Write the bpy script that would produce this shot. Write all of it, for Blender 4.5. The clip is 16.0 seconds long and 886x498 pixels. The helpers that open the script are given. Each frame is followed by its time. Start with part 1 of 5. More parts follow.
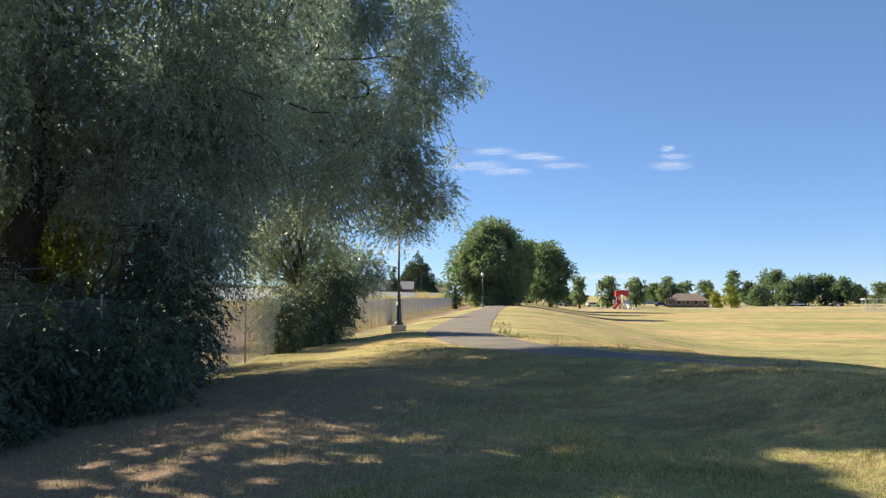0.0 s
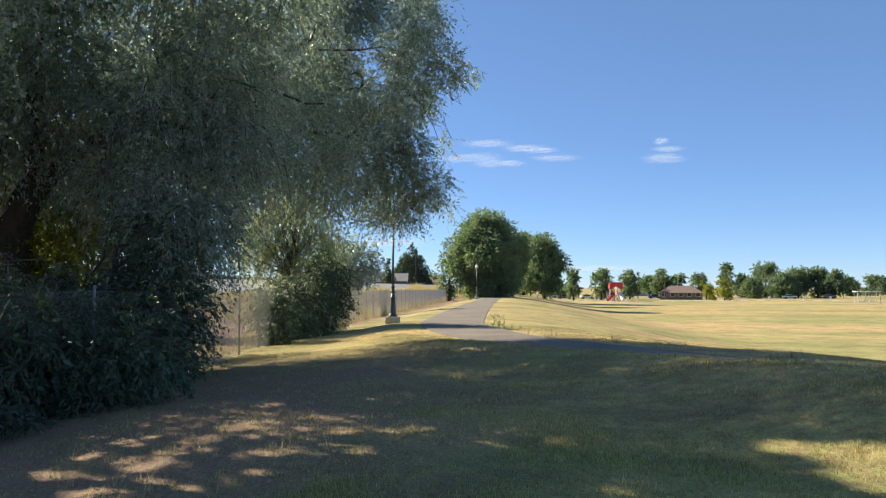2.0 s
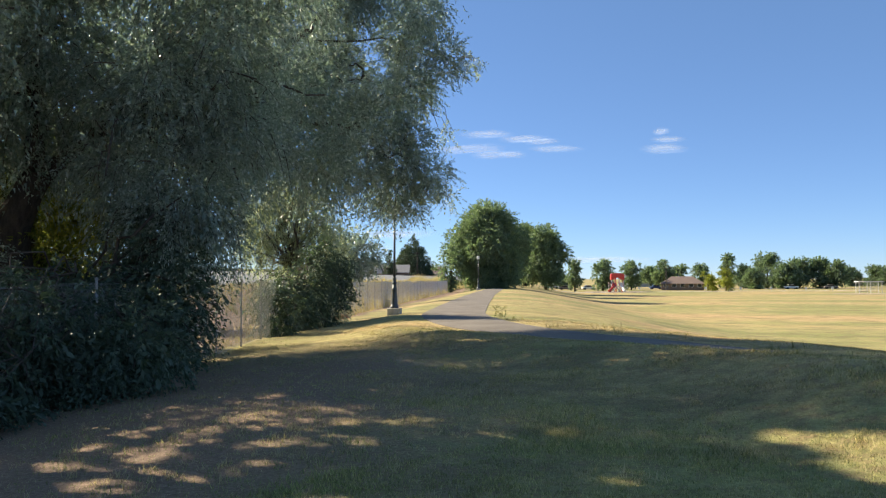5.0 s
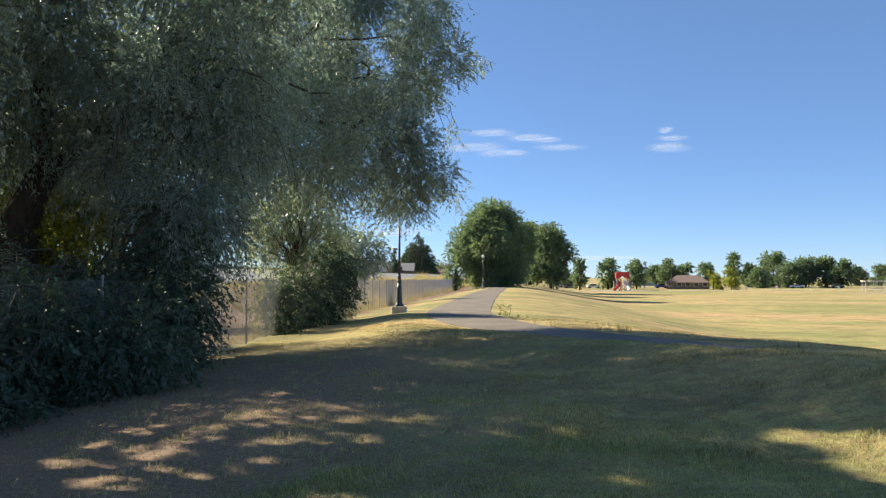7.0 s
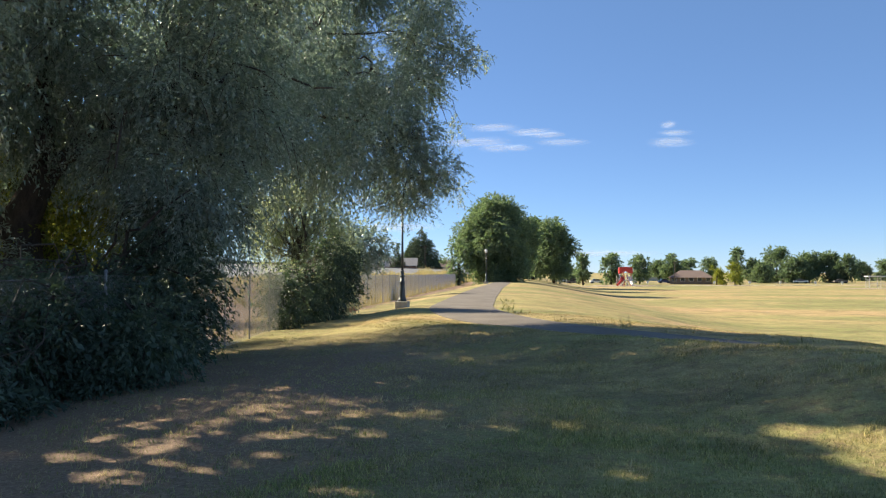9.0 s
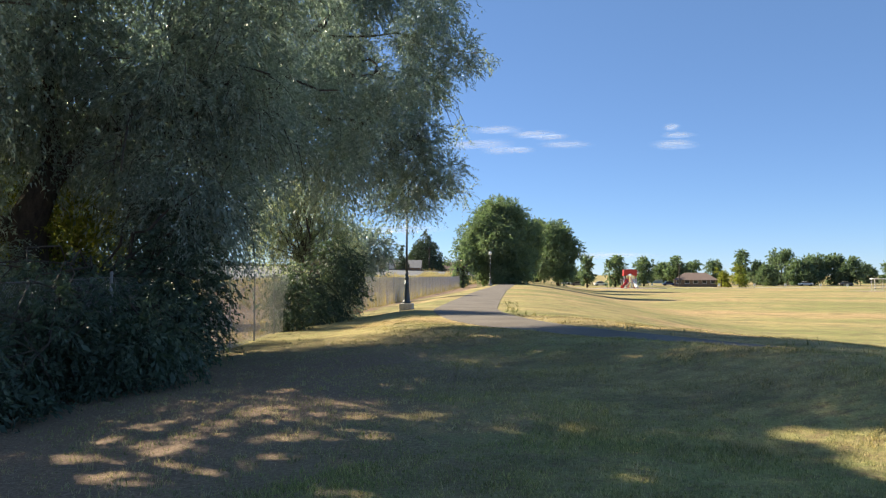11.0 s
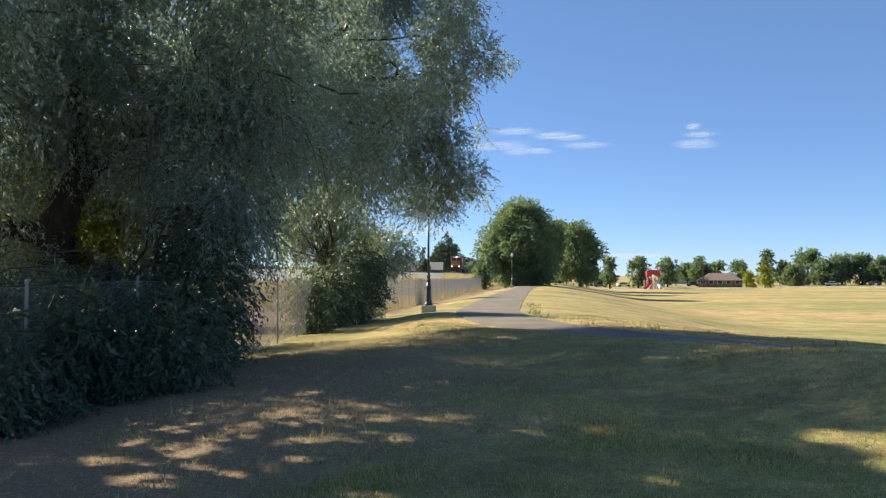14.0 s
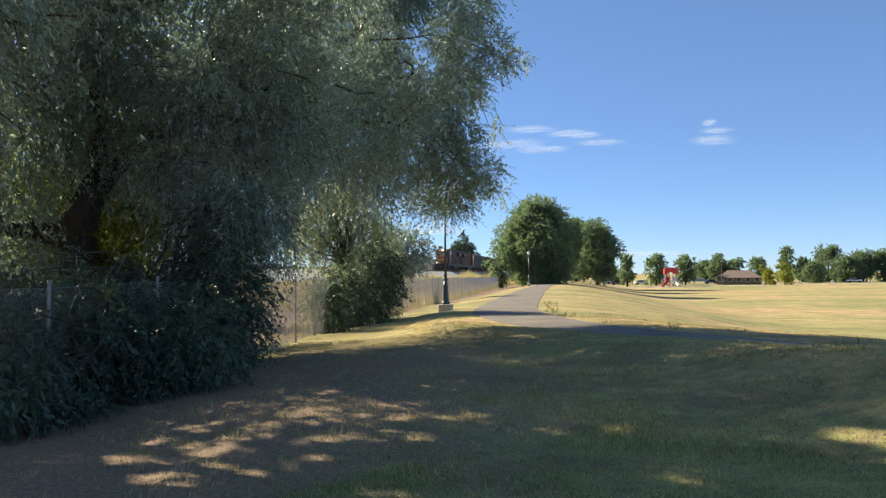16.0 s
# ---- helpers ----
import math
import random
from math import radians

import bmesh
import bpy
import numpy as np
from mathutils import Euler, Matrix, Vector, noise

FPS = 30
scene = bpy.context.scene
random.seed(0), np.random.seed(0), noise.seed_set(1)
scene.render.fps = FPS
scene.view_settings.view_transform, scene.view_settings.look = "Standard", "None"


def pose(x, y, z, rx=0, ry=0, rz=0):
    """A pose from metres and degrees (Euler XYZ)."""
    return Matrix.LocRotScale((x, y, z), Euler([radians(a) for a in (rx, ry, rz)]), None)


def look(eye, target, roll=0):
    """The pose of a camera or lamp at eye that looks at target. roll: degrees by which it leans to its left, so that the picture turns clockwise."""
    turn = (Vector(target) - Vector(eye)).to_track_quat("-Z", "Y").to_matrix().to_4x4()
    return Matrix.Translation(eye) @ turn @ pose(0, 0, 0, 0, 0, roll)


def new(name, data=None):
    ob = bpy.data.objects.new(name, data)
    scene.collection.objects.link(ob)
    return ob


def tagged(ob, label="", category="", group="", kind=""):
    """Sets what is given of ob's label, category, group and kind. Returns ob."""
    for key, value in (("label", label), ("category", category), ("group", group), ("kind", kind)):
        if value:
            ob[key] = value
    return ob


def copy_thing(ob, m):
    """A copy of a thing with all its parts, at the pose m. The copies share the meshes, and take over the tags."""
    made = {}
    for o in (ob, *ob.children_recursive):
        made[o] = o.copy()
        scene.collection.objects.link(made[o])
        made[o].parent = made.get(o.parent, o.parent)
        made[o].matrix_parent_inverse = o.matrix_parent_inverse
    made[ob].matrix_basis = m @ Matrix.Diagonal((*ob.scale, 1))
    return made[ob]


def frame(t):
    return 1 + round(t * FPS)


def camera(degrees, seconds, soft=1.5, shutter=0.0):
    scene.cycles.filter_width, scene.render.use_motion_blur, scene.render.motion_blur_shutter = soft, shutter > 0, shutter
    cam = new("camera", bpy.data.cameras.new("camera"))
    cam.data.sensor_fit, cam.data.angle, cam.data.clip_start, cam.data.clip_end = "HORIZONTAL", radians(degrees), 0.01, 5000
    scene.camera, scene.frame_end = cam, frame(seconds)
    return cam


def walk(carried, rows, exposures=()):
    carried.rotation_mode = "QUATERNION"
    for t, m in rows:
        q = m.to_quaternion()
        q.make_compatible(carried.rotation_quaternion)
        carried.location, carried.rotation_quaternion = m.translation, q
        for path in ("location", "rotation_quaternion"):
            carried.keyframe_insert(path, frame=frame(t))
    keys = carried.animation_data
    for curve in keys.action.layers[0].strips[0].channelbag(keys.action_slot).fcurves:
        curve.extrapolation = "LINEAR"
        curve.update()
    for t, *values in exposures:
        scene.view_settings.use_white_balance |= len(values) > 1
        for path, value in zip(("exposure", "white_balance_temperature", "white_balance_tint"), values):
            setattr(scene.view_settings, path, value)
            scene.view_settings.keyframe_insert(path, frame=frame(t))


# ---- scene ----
# ---- camera ----
cam = camera(61.0, 16.0, soft=1.25)
walk(cam, [
    (0, pose(-0.004, 0, 1.6, 93.558, 0.088, 6.218)),
    (0.5, pose(0.001, 0, 1.6, 93.585, 0.145, 6.189)),
    (1, pose(-0.011, 0, 1.6, 93.471, 0.059, 6.135)),
    (1.5, pose(-0.010, 0, 1.6, 93.228, 0.087, 5.956)),
    (2, pose(-0.001, 0, 1.6, 92.943, 0.003, 5.781)),
    (2.5, pose(0.013, 0, 1.6, 92.671, 0.120, 5.646)),
    (3, pose(0.017, 0, 1.6, 92.530, 0.159, 5.599)),
    (3.5, pose(0.008, 0, 1.6, 92.434, 0.128, 5.599)),
    (4, pose(0.005, 0, 1.6, 92.335, 0.170, 5.730)),
    (6.5, pose(-0.001, 0, 1.6, 92.221, 0.022, 6.132)),
    (7, pose(0.000, 0, 1.6, 92.154, 0.011, 6.264)),
    (7.5, pose(-0.003, 0, 1.6, 92.153, 0.007, 6.309)),
    (8, pose(-0.009, 0, 1.6, 92.023, 0.017, 6.326)),
    (8.5, pose(-0.002, 0, 1.6, 91.891, -0.038, 6.403)),
    (9, pose(0.003, 0, 1.6, 91.769, -0.024, 6.495)),
    (11.5, pose(-0.014, 0, 1.6, 91.955, -0.142, 6.921)),
    (12, pose(-0.014, 0, 1.6, 91.959, -0.176, 7.089)),
    (12.5, pose(-0.001, 0, 1.6, 92.012, -0.022, 7.364)),
    (13, pose(-0.019, 0, 1.6, 91.962, 0.007, 7.795)),
    (13.5, pose(-0.018, 0, 1.6, 91.969, 0.104, 8.170)),
    (14, pose(-0.022, 0, 1.6, 92.089, 0.273, 8.449)),
    (14.5, pose(-0.034, 0, 1.6, 92.098, 0.375, 8.717)),
    (15, pose(-0.026, 0, 1.6, 92.092, 0.512, 9.048)),
    (15.5, pose(-0.034, 0, 1.6, 92.070, 0.604, 9.343)),
    (16, pose(-0.038, 0, 1.6, 92.010, 0.593, 9.703)),
])
scene.view_settings.exposure = 1.33

# ---- world and sun ----
SUN_AZ, SUN_EL = radians(-65), radians(31)
world = bpy.data.worlds.new("world")
scene.world = world
world.use_nodes = True
wn = world.node_tree
sky = wn.nodes.new("ShaderNodeTexSky")
sky.sky_type = "NISHITA"
sky.sun_disc = False
sky.sun_elevation, sky.sun_rotation = SUN_EL, SUN_AZ
sky.altitude, sky.air_density, sky.dust_density, sky.ozone_density = 1600, 0.8, 0.0, 4.2
wn.nodes["Background"].inputs["Strength"].default_value = 0.068
tint = wn.nodes.new("ShaderNodeMix")
tint.data_type, tint.blend_type = "RGBA", "MULTIPLY"
tint.inputs[0].default_value = 1.0
tint.inputs[7].default_value = (0.95, 0.98, 1.07, 1)
wn.links.new(sky.outputs[0], tint.inputs[6])
haze = wn.nodes.new("ShaderNodeMix")
haze.data_type = "RGBA"
haze.inputs[0].default_value = 0.4
haze.inputs[7].default_value = (1.15, 2.2, 3.9, 1)
wn.links.new(tint.outputs[2], haze.inputs[6])
wn.links.new(haze.outputs[2], wn.nodes["Background"].inputs["Color"])
sun_data = bpy.data.lights.new("sun", "SUN")
sun_data.energy, sun_data.angle, sun_data.color = 5.0, radians(0.53), (1.0, 0.89, 0.69)
sun = new("sun", sun_data)
SUN_WAY = Vector((math.sin(SUN_AZ) * math.cos(SUN_EL), math.cos(SUN_AZ) * math.cos(SUN_EL), math.sin(SUN_EL)))
sun.matrix_world = look(SUN_WAY * 60, (0, 0, 0))


# ---- materials ----
def nodes_of(name):
    m = bpy.data.materials.new(name)
    m.use_nodes = True
    nt = m.node_tree
    return m, nt, nt.nodes["Principled BSDF"]


def noise_node(nt, scale, detail=4.0, rough=0.6, coord="Object", stretch=(1, 1, 1)):
    tc = nt.nodes.new("ShaderNodeTexCoord")
    mp = nt.nodes.new("ShaderNodeMapping")
    mp.inputs["Scale"].default_value = stretch
    n = nt.nodes.new("ShaderNodeTexNoise")
    n.inputs["Scale"].default_value, n.inputs["Detail"].default_value = scale, detail
    n.inputs["Roughness"].default_value = rough
    nt.links.new(tc.outputs[coord], mp.inputs[0])
    nt.links.new(mp.outputs[0], n.inputs["Vector"])
    return n


def ramp_node(nt, fac, stops):
    r = nt.nodes.new("ShaderNodeValToRGB")
    while len(r.color_ramp.elements) < len(stops):
        r.color_ramp.elements.new(0.5)
    for e, (p, c) in zip(r.color_ramp.elements, stops):
        e.position, e.color = p, (*c, 1)
    nt.links.new(fac, r.inputs[0])
    return r


def mix_node(nt, fac, a, b, how="MIX"):
    m = nt.nodes.new("ShaderNodeMix")
    m.data_type, m.blend_type = "RGBA", how
    for s, v in ((m.inputs[0], fac), (m.inputs[6], a), (m.inputs[7], b)):
        if isinstance(v, (int, float)):
            s.default_value = v
        elif isinstance(v, tuple):
            s.default_value = (*v, 1)
        else:
            nt.links.new(v, s)
    return m.outputs[2]


def bump(nt, b, height, strength, distance):
    n = nt.nodes.new("ShaderNodeBump")
    n.inputs["Strength"].default_value, n.inputs["Distance"].default_value = strength, distance
    nt.links.new(height, n.inputs["Height"])
    nt.links.new(n.outputs[0], b.inputs["Normal"])


def worn(name, light, dark, scale=3.0, rough=0.7, metal=0.0, grain=40.0, relief=0.2, stretch=(1, 1, 1)):
    m, nt, b = nodes_of(name)
    n1, n2 = noise_node(nt, scale, stretch=stretch), noise_node(nt, grain, 2.0)
    base = ramp_node(nt, n1.outputs[0], [(0.3, dark), (0.7, light)]).outputs[0]
    fine = ramp_node(nt, n2.outputs[0], [(0.3, (0.75, 0.75, 0.75)), (0.7, (1.1, 1.1, 1.1))]).outputs[0]
    nt.links.new(mix_node(nt, 1.0, base, fine, "MULTIPLY"), b.inputs["Base Color"])
    b.inputs["Roughness"].default_value, b.inputs["Metallic"].default_value = rough, metal
    if relief:
        bump(nt, b, n2.outputs[0], relief, 0.01)
    return m


def glow(name, colour, strength):
    m, nt, b = nodes_of(name)
    b.inputs["Base Color"].default_value = (*colour, 1)
    b.inputs["Emission Color"].default_value = (*colour, 1)
    b.inputs["Emission Strength"].default_value = strength
    return m


def leaf_mat(name, stops, thin=0.35, rough=0.55, gloss=0.3, through_leaf=(1.1, 1.2, 0.7)):
    m, nt, b = nodes_of(name)
    geo = nt.nodes.new("ShaderNodeNewGeometry")
    col = ramp_node(nt, geo.outputs["Random Per Island"], stops).outputs[0]
    n = noise_node(nt, 0.9, 3.0)
    shade = ramp_node(nt, n.outputs[0], [(0.3, (0.7, 0.7, 0.7)), (0.7, (1.2, 1.2, 1.15))]).outputs[0]
    col = mix_node(nt, 1.0, col, shade, "MULTIPLY")
    nt.links.new(col, b.inputs["Base Color"])
    b.inputs["Roughness"].default_value = rough
    b.inputs["Specular IOR Level"].default_value = gloss
    tr = nt.nodes.new("ShaderNodeBsdfTranslucent")
    nt.links.new(mix_node(nt, 1.0, col, through_leaf, "MULTIPLY"), tr.inputs[0])
    mx = nt.nodes.new("ShaderNodeMixShader")
    mx.inputs[0].default_value = thin
    nt.links.new(b.outputs[0], mx.inputs[1])
    nt.links.new(tr.outputs[0], mx.inputs[2])
    nt.links.new(mx.outputs[0], nt.nodes["Material Output"].inputs[0])
    return m


def grass_colour(nt):
    """Dry straw and green patches, from large to small."""
    big = noise_node(nt, 0.06, 5.0, 0.62, stretch=(0.65, 1.25, 1))
    small = noise_node(nt, 1.3, 6.0, 0.7)
    a = ramp_node(nt, big.outputs[0], [(0.41, (0.25, 0.31, 0.11)), (0.48, (0.44, 0.42, 0.18)), (0.54, (0.56, 0.45, 0.21)), (0.62, (0.70, 0.47, 0.26))]).outputs[0]
    b = ramp_node(nt, small.outputs[0], [(0.3, (0.22, 0.23, 0.085)), (0.5, (0.42, 0.35, 0.155)), (0.7, (0.55, 0.43, 0.22))]).outputs[0]
    patch = noise_node(nt, 0.55, 6.0, 0.68, stretch=(0.8, 1.1, 1))
    green = ramp_node(nt, patch.outputs[0], [(0.47, (0, 0, 0)), (0.6, (0.6, 0.6, 0.6))]).outputs[0]
    return mix_node(nt, green, mix_node(nt, 0.33, a, b), (0.165, 0.165, 0.085))


def ground_mat():
    m, nt, b = nodes_of("dry_grass_ground")
    col = grass_colour(nt)
    fine = noise_node(nt, 22.0, 6.0, 0.75)
    mid = noise_node(nt, 4.0, 5.0, 0.7)
    col = mix_node(nt, ramp_node(nt, mid.outputs[0], [(0.44, (0, 0, 0)), (0.62, (0.7, 0.7, 0.7))]).outputs[0], col, (0.30, 0.215, 0.125))
    f = ramp_node(nt, fine.outputs[0], [(0.3, (0.55, 0.53, 0.5)), (0.7, (1.15, 1.12, 1.05))]).outputs[0]
    col = mix_node(nt, 1.0, col, f, "MULTIPLY")
    # bare earth and litter along the fence line
    geo = nt.nodes.new("ShaderNodeNewGeometry")
    sep = nt.nodes.new("ShaderNodeSeparateXYZ")
    nt.links.new(geo.outputs["Position"], sep.inputs[0])
    wob = noise_node(nt, 0.5, 4.0)
    add = nt.nodes.new("ShaderNodeMath")
    add.operation = "MULTIPLY_ADD"
    nt.links.new(wob.outputs[0], add.inputs[0])
    add.inputs[1].default_value = 3.0
    nt.links.new(sep.outputs[0], add.inputs[2])
    mr = nt.nodes.new("ShaderNodeMapRange")
    mr.inputs[1].default_value, mr.inputs[2].default_value = -1.2, 2.4
    mr.inputs[3].default_value, mr.inputs[4].default_value = 1.0, 0.0
    nt.links.new(add.outputs[0], mr.inputs[0])
    far = nt.nodes.new("ShaderNodeMapRange")
    far.inputs[1].default_value, far.inputs[2].default_value = 13.0, 19.0
    far.inputs[3].default_value, far.inputs[4].default_value = 1.0, 0.0
    nt.links.new(sep.outputs[1], far.inputs[0])
    edge = nt.nodes.new("ShaderNodeMapRange")
    edge.inputs[1].default_value, edge.inputs[2].default_value = -7.4, -6.4
    edge.inputs[3].default_value, edge.inputs[4].default_value = 1.0, 0.0
    nt.links.new(add.outputs[0], edge.inputs[0])
    mul = nt.nodes.new("ShaderNodeMath")
    mul.operation = "MULTIPLY"
    nt.links.new(mr.outputs[0], mul.inputs[0])
    nt.links.new(far.outputs[0], mul.inputs[1])
    mx = nt.nodes.new("ShaderNodeMath")
    mx.operation = "MAXIMUM"
    nt.links.new(mul.outputs[0], mx.inputs[0])
    nt.links.new(edge.outputs[0], mx.inputs[1])
    earth = ramp_node(nt, fine.outputs[0], [(0.3, (0.15, 0.10, 0.068)), (0.55, (0.29, 0.205, 0.14)), (0.75, (0.44, 0.33, 0.235))]).outputs[0]
    col = mix_node(nt, mx.outputs[0], col, earth)
    nt.links.new(col, b.inputs["Base Color"])
    b.inputs["Roughness"].default_value = 0.95
    b.inputs["Specular IOR Level"].default_value = 0.1
    bump(nt, b, fine.outputs[0], 0.6, 0.05)
    return m


def blade_mat():
    m, nt, b = nodes_of("grass_blades")
    geo = nt.nodes.new("ShaderNodeNewGeometry")
    r = ramp_node(nt, geo.outputs["Random Per Island"], [(0.0, (0.4, 0.5, 0.3)), (0.55, (0.95, 0.95, 0.85)), (1.0, (1.7, 1.55, 1.4))]).outputs[0]
    nt.links.new(mix_node(nt, 1.0, grass_colour(nt), r, "MULTIPLY"), b.inputs["Base Color"])
    b.inputs["Roughness"].default_value = 0.7
    b.inputs["Specular IOR Level"].default_value = 0.2
    return m


def cloud_mat():
    m, nt, b = nodes_of("cloud_wisp")
    b.inputs["Base Color"].default_value = (0.9, 0.9, 0.92, 1)
    b.inputs["Roughness"].default_value = 1.0
    # a faint glow of their own stands in for light scattered in the wisps
    b.inputs["Emission Color"].default_value = (0.95, 0.97, 1, 1)
    b.inputs["Emission Strength"].default_value = 0.22
    tc = nt.nodes.new("ShaderNodeTexCoord")
    n = noise_node(nt, 2.6, 4.0, 0.5, "Generated", (0.8, 0.0, 1.6))
    gr = nt.nodes.new("ShaderNodeMapping")
    gr.inputs["Location"].default_value = (-1, 0, -1)
    gr.inputs["Scale"].default_value = (2, 0, 2)
    nt.links.new(tc.outputs["Generated"], gr.inputs[0])
    sp = nt.nodes.new("ShaderNodeTexGradient")
    sp.gradient_type = "SPHERICAL"
    nt.links.new(gr.outputs[0], sp.inputs[0])
    mu = nt.nodes.new("ShaderNodeMath")
    mu.operation = "MULTIPLY"
    nt.links.new(ramp_node(nt, n.outputs[0], [(0.3, (0.2, 0.2, 0.2)), (0.7, (0.34, 0.34, 0.34))]).outputs[0], mu.inputs[0])
    nt.links.new(ramp_node(nt, sp.outputs[1], [(0.0, (0, 0, 0)), (0.25, (0.3, 0.3, 0.3)), (0.6, (1, 1, 1))]).outputs[0], mu.inputs[1])
    nt.links.new(mu.outputs[0], b.inputs["Alpha"])
    return m


M_GROUND, M_BLADE, M_CLOUD = ground_mat(), blade_mat(), cloud_mat()
M_ASPHALT = worn("worn_asphalt", (0.235, 0.207, 0.177), (0.168, 0.147, 0.125), 0.8, 1.0, 0, 60, 0.4)
M_ASPHALT.node_tree.nodes["Principled BSDF"].inputs["Specular IOR Level"].default_value = 0.08
M_CONCRETE = worn("weathered_concrete", (0.55, 0.50, 0.42), (0.38, 0.34, 0.28), 5, 0.9, 0, 60, 0.3)
M_POST = worn("dark_painted_metal", (0.085, 0.095, 0.10), (0.05, 0.058, 0.06), 8, 0.45, 0.3, 60, 0.05)
M_STEEL = worn("galvanised_steel", (0.70, 0.69, 0.68), (0.52, 0.51, 0.50), 6, 0.5, 0.3, 80, 0.1)
# darker than the wire's steel: the posts' shade is put into the colour
M_GREYPOST = worn("shaded_grey_steel", (0.36, 0.355, 0.34), (0.24, 0.235, 0.23), 6, 0.6, 0.2, 80, 0.1)
M_BARK = worn("furrowed_bark", (0.10, 0.075, 0.055), (0.035, 0.027, 0.02), 9, 0.95, 0, 30, 0.9, (1, 1, 0.25))
M_OLIVE = leaf_mat("silver_green_leaves", [(0.0, (0.16, 0.21, 0.165)), (0.5, (0.255, 0.315, 0.265)), (0.85, (0.36, 0.42, 0.37)), (1.0, (0.50, 0.54, 0.50))], 0.42, 0.38, 0.55, (1.0, 1.08, 0.85))
# lightened leaf colour: part of the bush's sunlit look is painted in
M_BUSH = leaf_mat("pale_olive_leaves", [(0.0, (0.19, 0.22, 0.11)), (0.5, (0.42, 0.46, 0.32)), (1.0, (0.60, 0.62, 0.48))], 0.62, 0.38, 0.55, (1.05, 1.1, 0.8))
# darker leaf colour that puts shade into the low foliage by the fence
M_SHADE_LEAF = leaf_mat("shaded_green_leaves", [(0.0, (0.053, 0.08, 0.053)), (0.7, (0.088, 0.122, 0.084)), (1.0, (0.14, 0.18, 0.125))], 0.3, 0.5, 0.35)
M_YELLOW = leaf_mat("yellow_green_leaves", [(0.0, (0.11, 0.14, 0.03)), (0.6, (0.20, 0.22, 0.05)), (1.0, (0.36, 0.33, 0.09))], 0.55)
M_FAR = leaf_mat("green_leaves", [(0.0, (0.14, 0.19, 0.125)), (0.6, (0.19, 0.25, 0.16)), (1.0, (0.25, 0.305, 0.20))], 0.5)
M_CONIFER = leaf_mat("dark_needles", [(0.0, (0.07, 0.10, 0.06)), (1.0, (0.12, 0.16, 0.09))], 0.2)
M_LIME = leaf_mat("lime_leaves", [(0.0, (0.22, 0.25, 0.04)), (1.0, (0.36, 0.36, 0.08))], 0.4)
M_DRY = leaf_mat("dry_weed_stems", [(0.0, (0.40, 0.31, 0.18)), (0.6, (0.54, 0.43, 0.27)), (1.0, (0.50, 0.42, 0.25))], 0.35)
M_BALLAST = worn("grey_ballast", (0.40, 0.385, 0.36), (0.24, 0.23, 0.22), 0.5, 0.95, 0, 9, 0.8)
M_RAIL = worn("rusty_rail_steel", (0.22, 0.13, 0.085), (0.12, 0.075, 0.05), 4, 0.6, 0.4, 40, 0.2)
M_TIE = worn("creosoted_timber", (0.11, 0.085, 0.065), (0.06, 0.048, 0.04), 5, 0.9, 0, 30, 0.4)
M_ORANGE = worn("faded_orange_paint", (0.27, 0.10, 0.045), (0.18, 0.065, 0.03), 1.2, 0.5, 0, 30, 0.05)
M_BLACK = worn("grimy_black_paint", (0.045, 0.04, 0.037), (0.022, 0.02, 0.02), 2, 0.6, 0, 30, 0.1)
M_CREAM = worn("dull_yellow_paint", (0.42, 0.25, 0.07), (0.3, 0.18, 0.05), 2, 0.5, 0, 30, 0.05)
M_BROWN = worn("rust_brown_paint", (0.12, 0.045, 0.028), (0.07, 0.028, 0.02), 1.0, 0.7, 0, 20, 0.1)
M_GREYCAR = worn("dusty_grey_paint", (0.20, 0.17, 0.15), (0.13, 0.11, 0.10), 1.0, 0.7, 0, 20, 0.1)
M_LAMP = glow("lit_headlamp", (1.0, 0.74, 0.42), 2.6)
M_ROOF = worn("brown_shingle_roof", (0.22, 0.155, 0.125), (0.14, 0.10, 0.085), 2, 0.9, 0, 14, 0.4)
M_GREYROOF = worn("grey_shingle_roof", (0.27, 0.26, 0.26), (0.19, 0.185, 0.19), 2, 0.9, 0, 14, 0.4)
M_WALL = worn("pale_siding", (0.55, 0.52, 0.47), (0.44, 0.41, 0.37), 1.5, 0.8, 0, 20, 0.1)
M_BRICK = worn("tan_brick", (0.27, 0.19, 0.14), (0.19, 0.13, 0.095), 2.5, 0.9, 0, 30, 0.3)
M_RED = worn("red_plastic", (0.62, 0.05, 0.03), (0.48, 0.035, 0.025), 3, 0.45, 0, 20, 0.05)
M_WHITE = worn("white_paint", (0.80, 0.79, 0.76), (0.68, 0.67, 0.64), 3, 0.5, 0, 30, 0.05)
M_BLUECAR = worn("blue_car_paint", (0.05, 0.09, 0.2), (0.04, 0.07, 0.16), 3, 0.3, 0.2, 30, 0.0)
M_RUBBER = worn("black_rubber", (0.03, 0.03, 0.03), (0.018, 0.018, 0.018), 5, 0.85, 0, 40, 0.2)
M_GLASS = worn("dark_glass", (0.03, 0.035, 0.04), (0.02, 0.022, 0.025), 2, 0.08, 0, 20, 0.0)
M_GLOBE = worn("frosted_globe", (0.82, 0.82, 0.78), (0.74, 0.74, 0.70), 3, 0.3, 0, 20, 0.0)
M_SAND = worn("playground_bark_chips", (0.42, 0.32, 0.22), (0.3, 0.22, 0.15), 2, 0.95, 0, 20, 0.4)
M_ORANGE_NET = worn("orange_red_dirt", (0.62, 0.27, 0.13), (0.45, 0.18, 0.085), 4, 0.95, 0, 30, 0.5)


